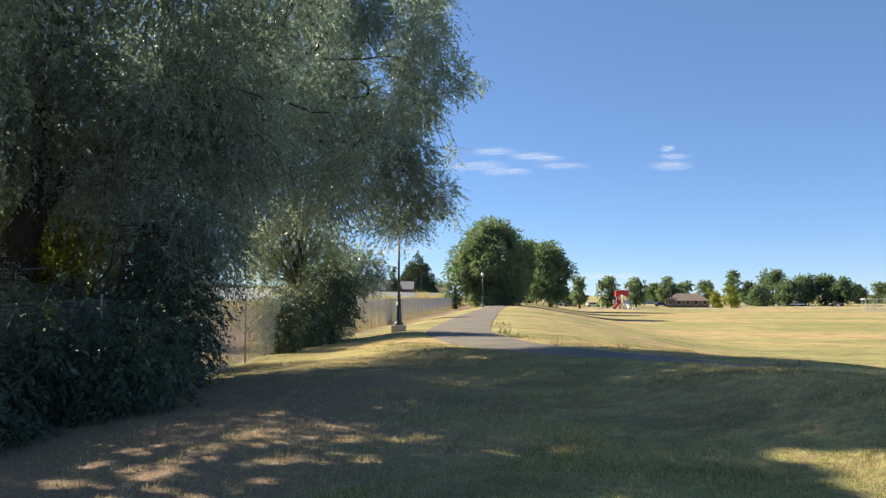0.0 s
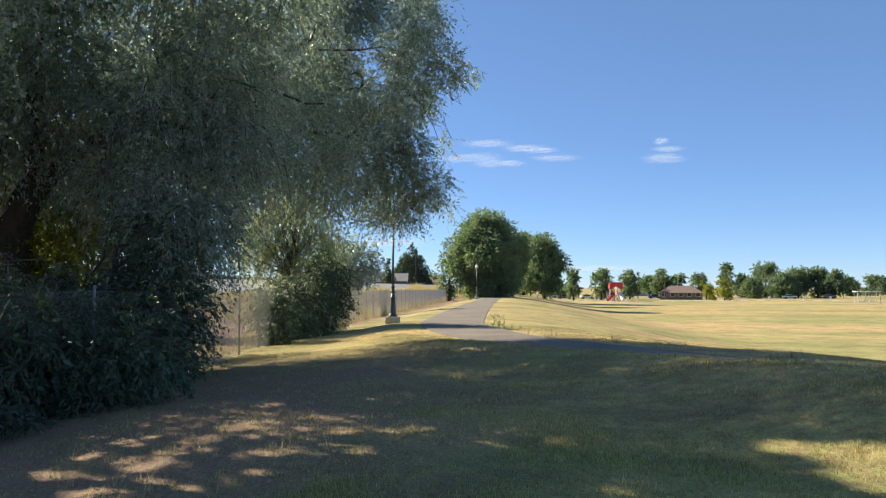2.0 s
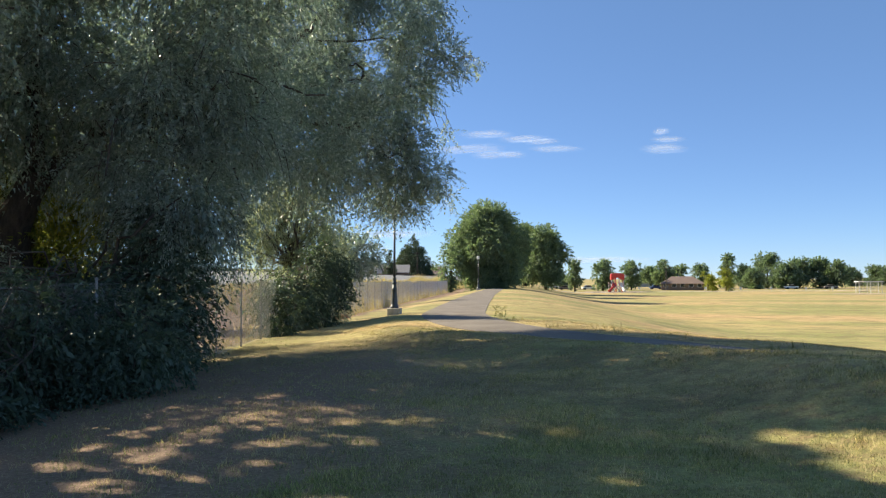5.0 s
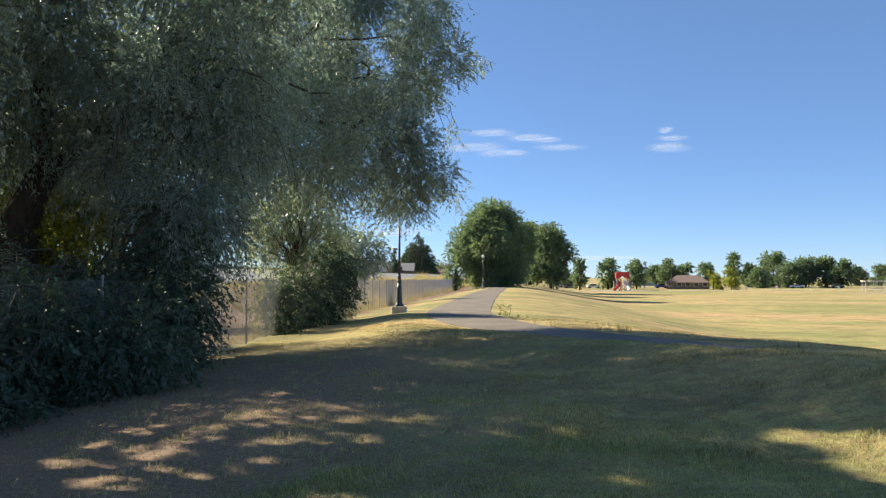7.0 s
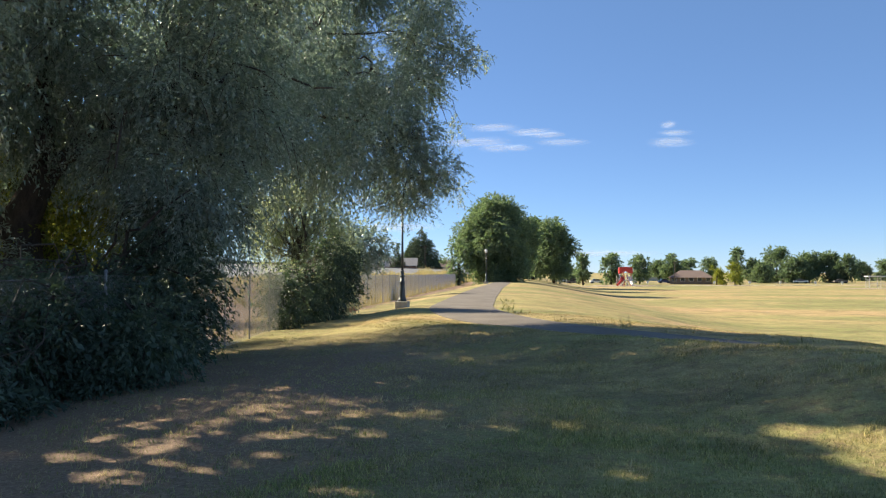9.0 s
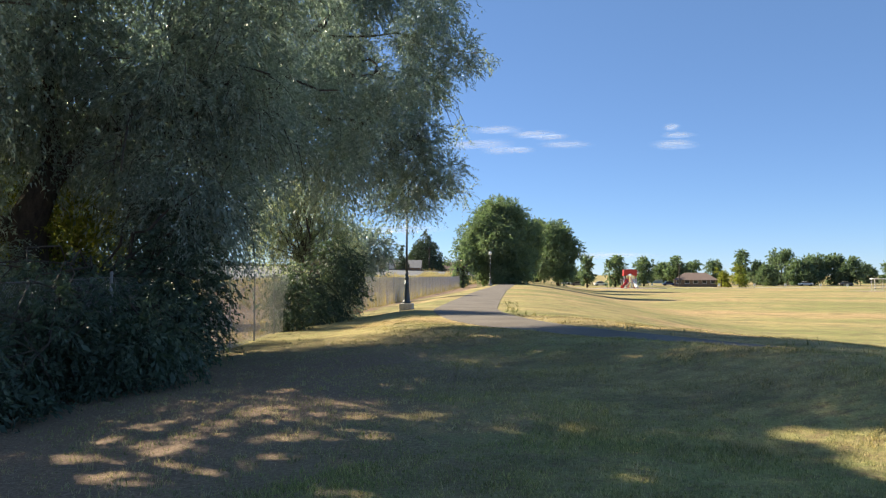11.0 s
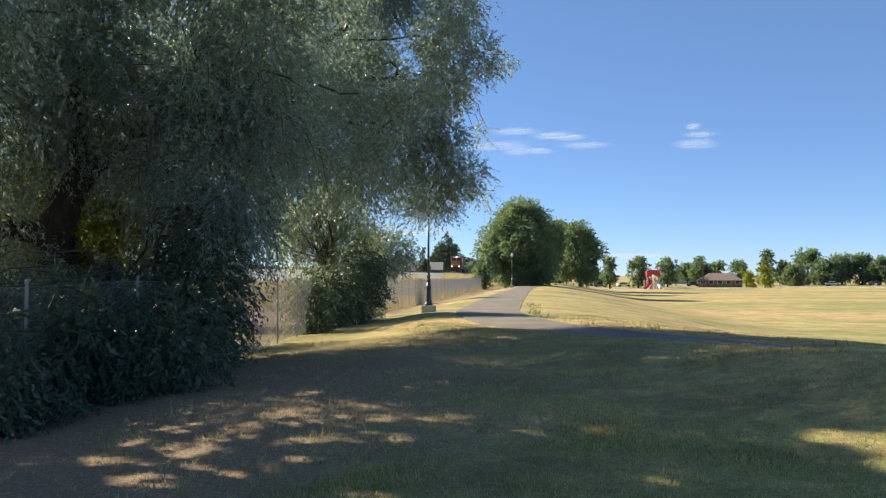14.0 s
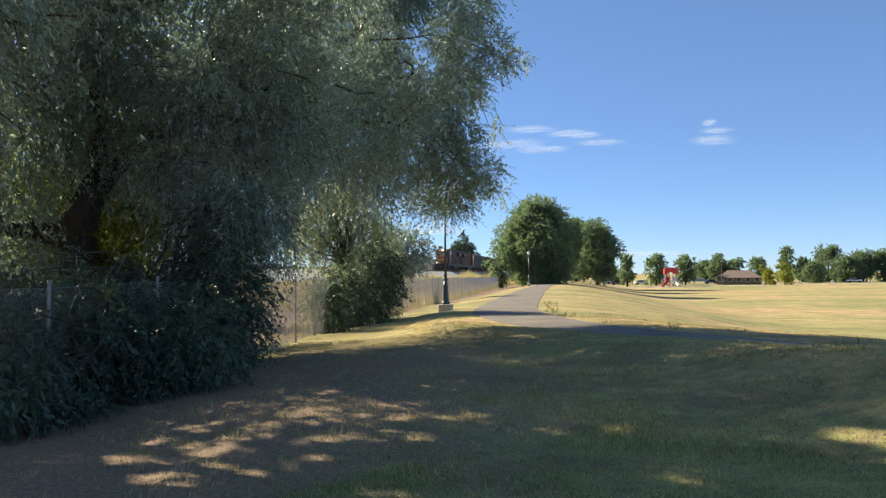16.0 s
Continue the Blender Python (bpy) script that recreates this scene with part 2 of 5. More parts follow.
# ---- mesh helpers ----
def np_mesh(name, verts, faces, mat):
    """A mesh from arrays: verts (n, 3), faces (m, k)."""
    me = bpy.data.meshes.new(name)
    verts, faces = np.asarray(verts, np.float32), np.asarray(faces, np.int32)
    m, k = faces.shape
    me.vertices.add(len(verts))
    me.vertices.foreach_set("co", verts.ravel())
    me.loops.add(m * k)
    me.loops.foreach_set("vertex_index", faces.ravel())
    me.polygons.add(m)
    me.polygons.foreach_set("loop_start", np.arange(0, m * k, k, dtype=np.int32))
    me.polygons.foreach_set("use_smooth", np.zeros(m, bool))
    me.materials.append(mat)
    me.update(calc_edges=True)
    return me


def part(name, bm, material, parent, label="", smooth=False):
    me = bpy.data.meshes.new(name)
    bm.to_mesh(me)
    bm.free()
    me.materials.append(material)
    if smooth:
        for p in me.polygons:
            p.use_smooth = True
    ob = new(name, me)
    if parent:
        ob.parent = parent
    return tagged(ob, label)


def np_part(name, verts, faces, material, parent, label=""):
    ob = new(name, np_mesh(name, verts, faces, material))
    if parent:
        ob.parent = parent
    return tagged(ob, label)


def box(bm, x0, y0, z0, x1, y1, z1, bevel=0.0):
    r = bmesh.ops.create_cube(bm, size=1.0)
    vs = r["verts"]
    for v in vs:
        v.co = Vector(((x0 + x1) / 2 + v.co.x * (x1 - x0), (y0 + y1) / 2 + v.co.y * (y1 - y0), (z0 + z1) / 2 + v.co.z * (z1 - z0)))
    if bevel:
        es = list({e for v in vs for e in v.link_edges})
        bmesh.ops.bevel(bm, geom=es, offset=bevel, segments=2, affect="EDGES", profile=0.5)
    return bm


def boxed(*a, bevel=0.0):
    return box(bmesh.new(), *a, bevel=bevel)


def lathe(bm, profile, n=16, at=(0, 0, 0)):
    """Turn a profile of (radius, height) round the z axis."""
    rings = []
    for r, z in profile:
        rings.append([bm.verts.new((at[0] + r * math.cos(2 * math.pi * i / n), at[1] + r * math.sin(2 * math.pi * i / n), at[2] + z)) for i in range(n)])
    for a, b in zip(rings, rings[1:]):
        for i in range(n):
            bm.faces.new((a[i], a[(i + 1) % n], b[(i + 1) % n], b[i]))
    bm.faces.new(rings[0][::-1])
    bm.faces.new(rings[-1])
    return bm


def tube(bm, pts, radii, n=7):
    """A tapered tube along points."""
    pts = [Vector(p) for p in pts]
    rings = []
    for i, p in enumerate(pts):
        d = (pts[min(i + 1, len(pts) - 1)] - pts[max(i - 1, 0)]).normalized()
        u = d.cross(Vector((0.31, 0.17, 0.93))).normalized()
        if u.length < 0.1:
            u = Vector((1, 0, 0))
        w = d.cross(u)
        rings.append([bm.verts.new(p + (u * math.cos(2 * math.pi * k / n) + w * math.sin(2 * math.pi * k / n)) * radii[i]) for k in range(n)])
    for a, b in zip(rings, rings[1:]):
        for k in range(n):
            bm.faces.new((a[k], a[(k + 1) % n], b[(k + 1) % n], b[k]))
    bm.faces.new(rings[0][::-1])
    bm.faces.new(rings[-1])
    return bm


def empty(name, x, y, z, rz=0.0):
    ob = new(name)
    ob.matrix_world = pose(x, y, z, 0, 0, rz)
    return ob


# ---- the lie of the land ----
PATH = np.array([(-4.3, 420), (-4.1, 200), (-4.0, 120), (-3.7, 70), (-3.1, 42), (-2.75, 30), (-1.7, 25), (-0.1, 21), (2.4, 17.8), (4.4, 15.2), (5.6, 13.2),
                 (7.3, 10.2), (9.2, 6.5), (11.5, 1), (14, -8), (18, -40)], float)


def smooth(a):
    a = np.clip(a, 0, 1)
    return a * a * (3 - 2 * a)


def path_side(x, y):
    """Signed distance from the path's middle line: positive on the field's side."""
    x, y = np.asarray(x, float), np.asarray(y, float)
    best, sign = np.full(x.shape, 1e9), np.ones(x.shape)
    for (ax, ay), (bx, by) in zip(PATH, PATH[1:]):
        dx, dy = bx - ax, by - ay
        t = np.clip(((x - ax) * dx + (y - ay) * dy) / (dx * dx + dy * dy), 0, 1)
        ex, ey = x - ax - t * dx, y - ay - t * dy
        d = np.hypot(ex, ey)
        s = np.where(dx * ey - dy * ex >= 0, 1.0, -1.0)
        near = d < best
        best, sign = np.where(near, d, best), np.where(near, s, sign)
    return best * sign


def ground(x, y):
    x, y = np.asarray(x, float), np.asarray(y, float)
    s = path_side(x, y)
    top = 0.16 * smooth(y / 30) - 0.10 * smooth((y - 40) / 60)
    left = -0.085 * np.clip(-3.2 - x, 0, 6.3) * smooth((-s - 1.5) / 2.5)
    rise = 1.5 * smooth((-11.0 - x) / 9.0) - 0.9 * smooth((-33 - x) / 14)
    right = -2.15 * smooth((s - 2.3) / 17) ** 0.9
    lumps = 0.035 * np.sin(x * 1.3 + 0.4 * y) * np.cos(y * 0.9 - 0.3 * x) * smooth((np.abs(s) - 2.0) / 1.5)
    crest = (0.26 + 0.33 * smooth((x - 0.5) / 5)) * np.exp(-((s + 2.9) / 1.6) ** 2) * smooth((24.5 - y) / 8) * smooth((y - 4) / 5)
    return top + crest + np.where(s > 0, right, left + rise) + lumps


def spaced(dense0, dense1, step, far0, far1, grow=1.16):
    out = list(np.arange(dense0, dense1 + 1e-6, step))
    d, v = step, dense1
    while v < far1:
        d *= grow
        v += d
        out.append(v)
    d, v = step, dense0
    while v > far0:
        d *= grow
        v -= d
        out.insert(0, v)
    return np.array(out)


def build_ground():
    xs, ys = spaced(-13, 13, 0.35, -3000, 3000), spaced(2, 36, 0.35, -400, 4000, 1.10)
    gx, gy = np.meshgrid(xs, ys)
    v = np.stack([gx, gy, ground(gx, gy)], -1).reshape(-1, 3)
    nx = len(xs)
    i = (np.arange(len(ys) - 1)[:, None] * nx + np.arange(nx - 1)[None]).ravel()
    ob = new("ground", np_mesh("ground", v, np.stack([i, i + 1, i + nx + 1, i + nx], 1), M_GROUND))
    ob.data.polygons.foreach_set("use_smooth", np.ones(len(ob.data.polygons), bool))
    return tagged(ob, "dry patchy park grass over a low bank and wide field", "ground", kind="structure")


build_ground()


def strip(name, line, width, lift, mat, deep=0.06):
    """A slab that follows the ground along a line of points."""
    pts = []
    for a, b in zip(line, line[1:]):
        k = max(2, int(math.hypot(b[0] - a[0], b[1] - a[1]) / 0.8))
        k = min(k, 60)
        pts += [(a[0] + (b[0] - a[0]) * i / k, a[1] + (b[1] - a[1]) * i / k) for i in range(k)]
    pts = np.array(pts + [tuple(line[-1])])
    for _ in range(6):
        pts[1:-1] = (pts[:-2] + 2 * pts[1:-1] + pts[2:]) / 4
    d = np.gradient(pts, axis=0)
    d /= np.linalg.norm(d, axis=1)[:, None]
    nrm = np.stack([-d[:, 1], d[:, 0]], 1)
    vs, n = [], 7
    for j in range(n):
        e = pts + nrm * width * (j / (n - 1) - 0.5)
        z = ground(e[:, 0], e[:, 1]) + lift * (1 - 0.5 * abs(2 * j / (n - 1) - 1) ** 3)
        vs.append(np.c_[e, z])
    for j in (0, n - 1):
        w = vs[j].copy()
        w[:, 2] -= deep + lift
        vs.append(w)
    order = [n] + list(range(n)) + [n + 1]
    L = len(pts)
    f = []
    for a, b in zip(order, order[1:]):
        i = np.arange(L - 1)
        f.append(np.stack([a * L + i, b * L + i, b * L + i + 1, a * L + i + 1], 1))
    return np_mesh(name, np.concatenate(vs), np.concatenate(f)[:, ::-1], mat)


tagged(new("path", strip("path", PATH, 2.6, 0.03, M_ASPHALT)), "grey asphalt footpath with worn edges crossing the grass", "path", kind="structure")


# ---- leaves and trees ----
def leaves(rng, centres, dirs, length, width, tri=False):
    """Small pointed leaves: four corners each, three for far trees."""
    n = len(centres)
    L = length * rng.uniform(0.6, 1.3, n)[:, None]
    side = np.cross(dirs, rng.normal(size=(n, 3)))
    side /= np.linalg.norm(side, axis=1)[:, None] + 1e-9
    W = width * rng.uniform(0.7, 1.3, n)[:, None]
    if tri:
        v = np.stack([centres - side * W / 2, centres + side * W / 2, centres + dirs * L], 1)
        return v.reshape(-1, 3), np.arange(3 * n).reshape(-1, 3)
    v = np.stack([centres, centres + dirs * L * 0.45 + side * W / 2, centres + dirs * L, centres + dirs * L * 0.45 - side * W / 2], 1)
    return v.reshape(-1, 3), np.arange(4 * n).reshape(-1, 4)


def unit(v):
    return v / (np.linalg.norm(v, axis=-1, keepdims=True) + 1e-9)


# sun pools chosen on the bank, let in by dropping leaves: x, y, radius
SUN_POOLS = np.array([(-4.7, 8.5, 0.25), (-4.1, 7.9, 0.3), (-3.9, 6.9, 0.45), (-3.4, 6.9, 0.5), (-3.3, 7.2, 0.45), (-2.9, 7.5, 0.3), (-3.1, 8.1, 0.25), (-3.0, 8.4, 0.25), (-4.0, 6.4, 0.25), (-3.3, 6.1, 0.35), (-3.1, 5.5, 0.3), (-2.6, 5.8, 0.35), (-2.4, 6.2, 0.25), (-2.3, 8.1, 0.25), (-2.3, 8.9, 0.25), (-1.9, 7.2, 0.3), (-1.8, 8.1, 0.25), (-1.9, 10.6, 0.4)]
                  + [(-1.6, 10.8, 0.3), (-3.1, 9.8, 0.25), (-1.0, 5.6, 0.3), (-1.3, 7.2, 0.25), (-1.3, 8.3, 0.25), (-0.2, 10.4, 0.15), (-0.3, 7.6, 0.15), (0.3, 7.8, 0.2), (0.7, 6.0, 0.22), (1.2, 7.0, 0.12), (2.7, 7.6, 0.3), (3.0, 7.3, 0.35), (3.3, 7.1, 0.5), (2.6, 7.7, 0.18), (2.9, 6.7, 0.3), (3.0, 6.4, 0.4), (-0.6, 15.8, 0.25)])


def scattered(breaks):
    """Each break is a cluster of smaller gaps between the leaves."""
    rng = np.random.default_rng(8)
    out = []
    for x, y, r in breaks:
        if x > 2.3:
            out.append((x, y, r))
            continue
        for _ in range(5):
            out.append((x + rng.normal() * r * 0.75, y + rng.normal() * r * 0.55, r * rng.uniform(0.25, 0.55)))
    return np.array(out)


SUN_POOLS = scattered(SUN_POOLS)


def sunlit(rng, p):
    """True for a leaf that stands in one of the breaks, seen along the sun's way."""
    g = p[:, :2] - np.array(SUN_WAY[:2]) * (p[:, 2] / SUN_WAY[2])[:, None]
    hit = np.zeros(len(p), bool)
    for x, y, r in SUN_POOLS:
        hit |= np.hypot(g[:, 0] - x, g[:, 1] - y) < r * rng.uniform(0.7, 1.25, len(p))
    return hit


def crown(rng, clumps, density, per_twig, twig, droop, length, width, squash=1.0, shell=0.45, breaks=False, tri=False):
    """Twigs that hang from clumps of a crown, each set with leaves. Returns the leaves and the twigs' lines."""
    starts, outs = [], []
    for cx, cy, cz, r in clumps:
        n = max(3, int(density * r * r))
        d = unit(rng.normal(size=(n, 3)))
        rad = r * rng.uniform(0, 1, n) ** shell * rng.uniform(0.85, 1.1, n)
        p = d * rad[:, None] * np.array((1, 1, squash)) + np.array((cx, cy, cz))
        starts.append(p)
        outs.append(d)
    s, o = np.concatenate(starts), np.concatenate(outs)
    n = len(s)
    way = unit(o + rng.normal(size=(n, 3)) * 0.5 + np.array((0, 0, -droop * 0.4)))
    ln = twig * rng.uniform(0.5, 1.3, n)
    t = np.tile(np.linspace(0.05, 1, per_twig), (n, 1)) + rng.uniform(-0.04, 0.04, (n, per_twig))
    pos = s[:, None] + way[:, None] * (ln[:, None] * t)[..., None]
    pos[..., 2] -= droop * ln[:, None] * t ** 2 * 0.8
    pos += rng.normal(size=pos.shape) * twig * 0.035
    dirs = unit(way[:, None] + np.array((0, 0, -droop * 1.2)) * t[..., None] + rng.normal(size=pos.shape) * 0.55)
    pos, dirs = pos.reshape(-1, 3), dirs.reshape(-1, 3)
    if breaks:
        keep = ~sunlit(rng, pos)
        pos, dirs = pos[keep], dirs[keep]
    v, f = leaves(rng, pos, dirs, length, width, tri)
    return v, f, (s, way, ln)


def twig_mesh(rng, lines, droop, every, thick):
    s, way, ln = (a[::every] for a in lines)
    n = len(s)
    mid, end = s + way * ln[:, None] * 0.5, s + way * ln[:, None]
    mid[:, 2] -= droop * ln * 0.2
    end[:, 2] -= droop * ln * 0.8
    u = unit(np.cross(way, rng.normal(size=(n, 3)))) * thick
    v = np.stack([s - u, s + u, mid + u * 0.7, mid - u * 0.7, end + u * 0.2, end - u * 0.2], 1).reshape(-1, 3)
    k = np.arange(n)[:, None] * 6
    return v, np.concatenate([k + np.array([0, 1, 2, 3]), k + np.array([3, 2, 4, 5])])


def limb_line(rng, a, b, sag, wob=0.12, n=7):
    a, b = Vector(a), Vector(b)
    L = (b - a).length
    out = []
    for i in range(n + 1):
        t = i / n
        p = a.lerp(b, t) + Vector((0, 0, sag * L * math.sin(math.pi * t)))
        if 0 < i < n:
            p += Vector(rng.normal(size=3)) * wob * L / n
        out.append(p)
    return out


def tree(name, label, base, trunk, limbs, clumps, mat, rng_seed, density, per_twig, twig, droop, length, width, twigs_every=3, squash=1.0, shell=0.45, tight=(), core=0, deep=(), rough=(), breaks=False, tri=False):
    """A tree in world places: trunk = (points, radii); limbs = (from, to, radius); clumps carry the leaves. Each clump is reached by a branch."""
    rng = np.random.default_rng(rng_seed)
    root = tagged(empty(name, *base), label, "tree")
    inv = Vector(base)
    pts, radii = trunk
    bm = bmesh.new()
    tube(bm, [Vector(p) - inv for p in pts], radii, 12)
    part("trunk", bm, M_BARK, root, smooth=True)
    joints = [Vector(p) for p in pts[1:]]
    for a, b, r in limbs:
        line = limb_line(rng, a, b, 0.06)
        k = len(line)
        part("limb", tube(bmesh.new(), [p - inv for p in line], [r * (1 - 0.7 * i / k) for i in range(k)], 8), M_BARK, root, smooth=True)
        joints += line[2:]
    for cx, cy, cz, r in clumps:
        bm = bmesh.new()
        c = Vector((cx, cy, cz))
        j = min(joints, key=lambda q: (q - c).length)
        for _ in range(3):
            e = c + Vector(rng.normal(size=3)) * r * 0.5
            line = limb_line(rng, j, e, 0.08, 0.25, 6)
            tube(bm, [p - inv for p in line], [0.045 * (1 - 0.12 * i) * min(1.5, max(0.5, r)) for i in range(7)], 5)
        part("branch", bm, M_BARK, root)
    if deep:
        v, f, _ = crown(rng, deep, 150, 14, twig, droop, length * 1.45, width * 1.9, squash, 0.5, breaks)
        np_part("back_crown", v - np.array(base), f, mat, root)
    if rough:
        v, f, _ = crown(rng, rough, 150, 14, twig * 1.2, droop, length * 1.35, width * 2.0, squash, 0.5, breaks, True)
        np_part("shade_crown", v - np.array(base), f, mat, root)
    if core:
        inner = [(cx, cy, cz - 0.1 * q, q * 0.74) for cx, cy, cz, q in clumps]
        v, f, _ = crown(rng, inner, core, 8, twig * 0.8, droop, length * 1.7, width * 2.5, squash, 0.5, breaks)
        np_part("inner_crown", v - np.array(base), f, mat, root)
    if tight:
        v, f, lines = crown(rng, tight, density * 2.0, per_twig, twig * 0.8, droop * 0.5, length, width, squash, 0.4, breaks)
        np_part("outer_crown", v - np.array(base), f, mat, root)
        clumps = [c for c in clumps if c not in tight]
    v, f, lines = crown(rng, clumps, density, per_twig, twig, droop, length, width, squash, shell, breaks, tri)
    np_part("crown", v - np.array(base), f, mat, root)
    if twigs_every:
        v, f = twig_mesh(rng, lines, droop, twigs_every, 0.005 + 0.012 * twig)
        tagged(np_part("brushwood", v - np.array(base), f, M_BARK, root), kind="stuff")
    return root


def g3(x, y, up=0.0):
    return (x, y, float(ground(x, y)) + up)


# the great overhanging tree by the fence
OVERHANG_LOW = [(-2.9, 22.58, 9.76, 0.59), (-3.73, 23.39, 9.34, 0.88), (-2.25, 23.0, 8.46, 0.59), (-1.51, 23.81, 8.57, 0.17), (-3.42, 23.77, 7.81, 0.8), (-4.02, 22.0, 6.62, 0.83), (-3.07, 21.98, 5.91, 0.41), (-2.39, 24.52, 6.38, 0.19), (-3.61, 22.68, 5.18, 0.86), (-2.57, 22.81, 4.83, 0.46), (-2.35, 25.04, 4.38, 0.19), (-2.99, 23.36, 4.3, 0.33), (-4.25, 24.39, 4.43, 0.64), (-3.81, 23.45, 3.6, 0.17), (-5.06, 23.72, 4.37, 0.43)]
OVERHANG_HIGH = [(-4.93, 22.3, 3.69, 0.17), (-5.94, 23.43, 9.26, 0.8), (-5.73, 24.1, 7.95, 1.1), (-6.37, 22.94, 9.66, 0.33), (-7.03, 23.65, 8.24, 0.72), (-5.96, 23.53, 6.46, 0.8), (-4.86, 21.97, 5.09, 0.74), (-6.31, 23.82, 5.5, 0.57), (-7.26, 23.23, 7.15, 0.43), (-6.41, 22.55, 4.51, 0.33), (-4.84, 21.76, 10.23, 1.0), (-3.48, 24.19, 11.87, 1.1), (-6.5, 22.71, 11.56, 1.04), (-3.38, 23.33, 3.89, 0.36), (-4.19, 22.82, 3.67, 0.28), (-5.71, 22.63, 4.24, 0.32)]
OLIVE_A = OVERHANG_LOW + OVERHANG_HIGH
OLIVE_B = [(-6.05, 14.86, 6.65, 1.4), (-5.82, 14.94, 4.89, 1.24), (-6.61, 14.3, 3.41, 1.3), (-6.35, 14.96, 2.85, 0.65), (-10.26, 13.99, 1.16, 0.56), (-10.87, 13.9, 1.84, 0.67), (-9.28, 13.87, 0.72, 0.55), (-7.04, 14.17, 5.56, 1.24), (-7.96, 14.15, 3.87, 0.9), (-9.66, 14.45, 6.77, 1.4), (-10.36, 14.41, 5.6, 1.18), (-8.62, 14.62, 5.37, 0.82), (-6.97, 14.69, 8.3, 1.52), (-9.42, 14.41, 8.4, 1.52), (-5.38, 16.06, 8.56, 1.39)]
OLIVE_C = [(-6.78, 13.75, 1.5, 1.08), (-7.18, 14.28, 2.62, 0.79), (-11.52, 13.26, 0.04, 0.84)]
# OLIVE_D and F to H: half-hidden clumps added to shade the bank
OLIVE_D = [(-10.56, 15.62, 5.56, 1.87), (-11.44, 14.3, 7.76, 2.2), (-12.32, 13.2, 9.52, 2.2), (-10.12, 17.38, 4.68, 1.43), (-8.36, 12.65, 9.96, 2.2), (-10.34, 9.9, 11.06, 2.42), (-12.65, 10.45, 7.54, 2.42), (-5.06, 13.2, 9.3, 1.65), (-13.2, 15.4, 6.66, 1.98)]
OLIVE_E = [(-8.07, 20.26, 8.16, 1.91), (-9.99, 20.06, 7.84, 2.07), (-9.89, 15.83, 6.85, 1.66), (-7.92, 20.38, 5.61, 1.36), (-9.39, 19.6, 5.17, 1.7), (-11.24, 19.38, 5.65, 1.24), (-11.41, 15.65, 7.11, 1.53), (-7.48, 16.52, 2.9, 0.97), (-8.78, 16.38, 2.9, 0.78), (-11.82, 14.65, 5.7, 1.44), (-7.88, 15.98, 1.74, 0.76), (-12.07, 14.71, 3.54, 0.96), (-6.66, 20.54, 5.05, 0.72), (-12.19, 15.73, 2.76, 0.7), (-12.44, 14.72, 2.09, 0.96), (-7.09, 19.9, 3.86, 0.5), (-6.55, 21.83, 4.32, 0.44)]
OLIVE_F = [(-7, 22.5, 6, 1.3), (-8.5, 23.5, 7.5, 1.6), (-10, 24, 8.8, 1.7), (-4.6, 23.2, 6.6, 1.0), (-7, 22.5, 9, 1.4), (-9, 21.8, 5.8, 1.0), (-11, 24.5, 8.4, 1.3), (-3.6, 23.4, 8.0, 0.9), (-3.9, 23.6, 5.6, 0.7), (-8.32, 15.26, 3.55, 0.9), (-7.44, 15.9, 4.0, 1.0), (-8.94, 15.62, 4.76, 1.0), (-9.82, 15.47, 4.51, 0.8), (-11.26, 14.21, 4.58, 1.0), (-10.83, 15.31, 4.38, 0.9), (-11.37, 13.72, 3.44, 0.7), (-7.22, 17.01, 2.52, 0.8), (-7.7, 15.92, 2.21, 0.8), (-8.33, 15.3, 2.32, 0.7), (-6.9, 18.01, 4.28, 0.8)]
OLIVE_G = [(-5.2, 19.5, 4.6, 0.9), (-6, 20.3, 5.8, 1.0), (-7.4, 20.4, 6.4, 1.2), (-8.6, 20.6, 7.2, 1.3), (-5.4, 20.6, 7.2, 1.0), (-6.6, 20.8, 8.2, 1.2), (-4.4, 20.5, 6.0, 0.8), (-3.6, 20.4, 7.2, 0.7), (-3.0, 21.2, 9.6, 0.9), (-5.5, 21.5, 10.2, 1.3)]
OLIVE_H = [(-7, 17.3, 4.6, 0.9), (-6, 17.5, 4.8, 0.8), (-8, 18, 5.8, 1.0), (-9, 18.3, 6.5, 1.1), (-5, 18.2, 4.5, 0.7), (-6.5, 18.4, 6, 0.9), (-7.5, 18.8, 7.3, 1.1), (-5.5, 18.8, 6.4, 0.9), (-4.2, 18.6, 5.2, 0.7), (-9, 17.5, 7.8, 1.1), (-8, 17, 6.5, 1.0), (-7, 16.5, 5.8, 0.9), (-10, 19, 7.4, 1.1)]
TRUNK_A = (-10.86, 15.30, 0.02)
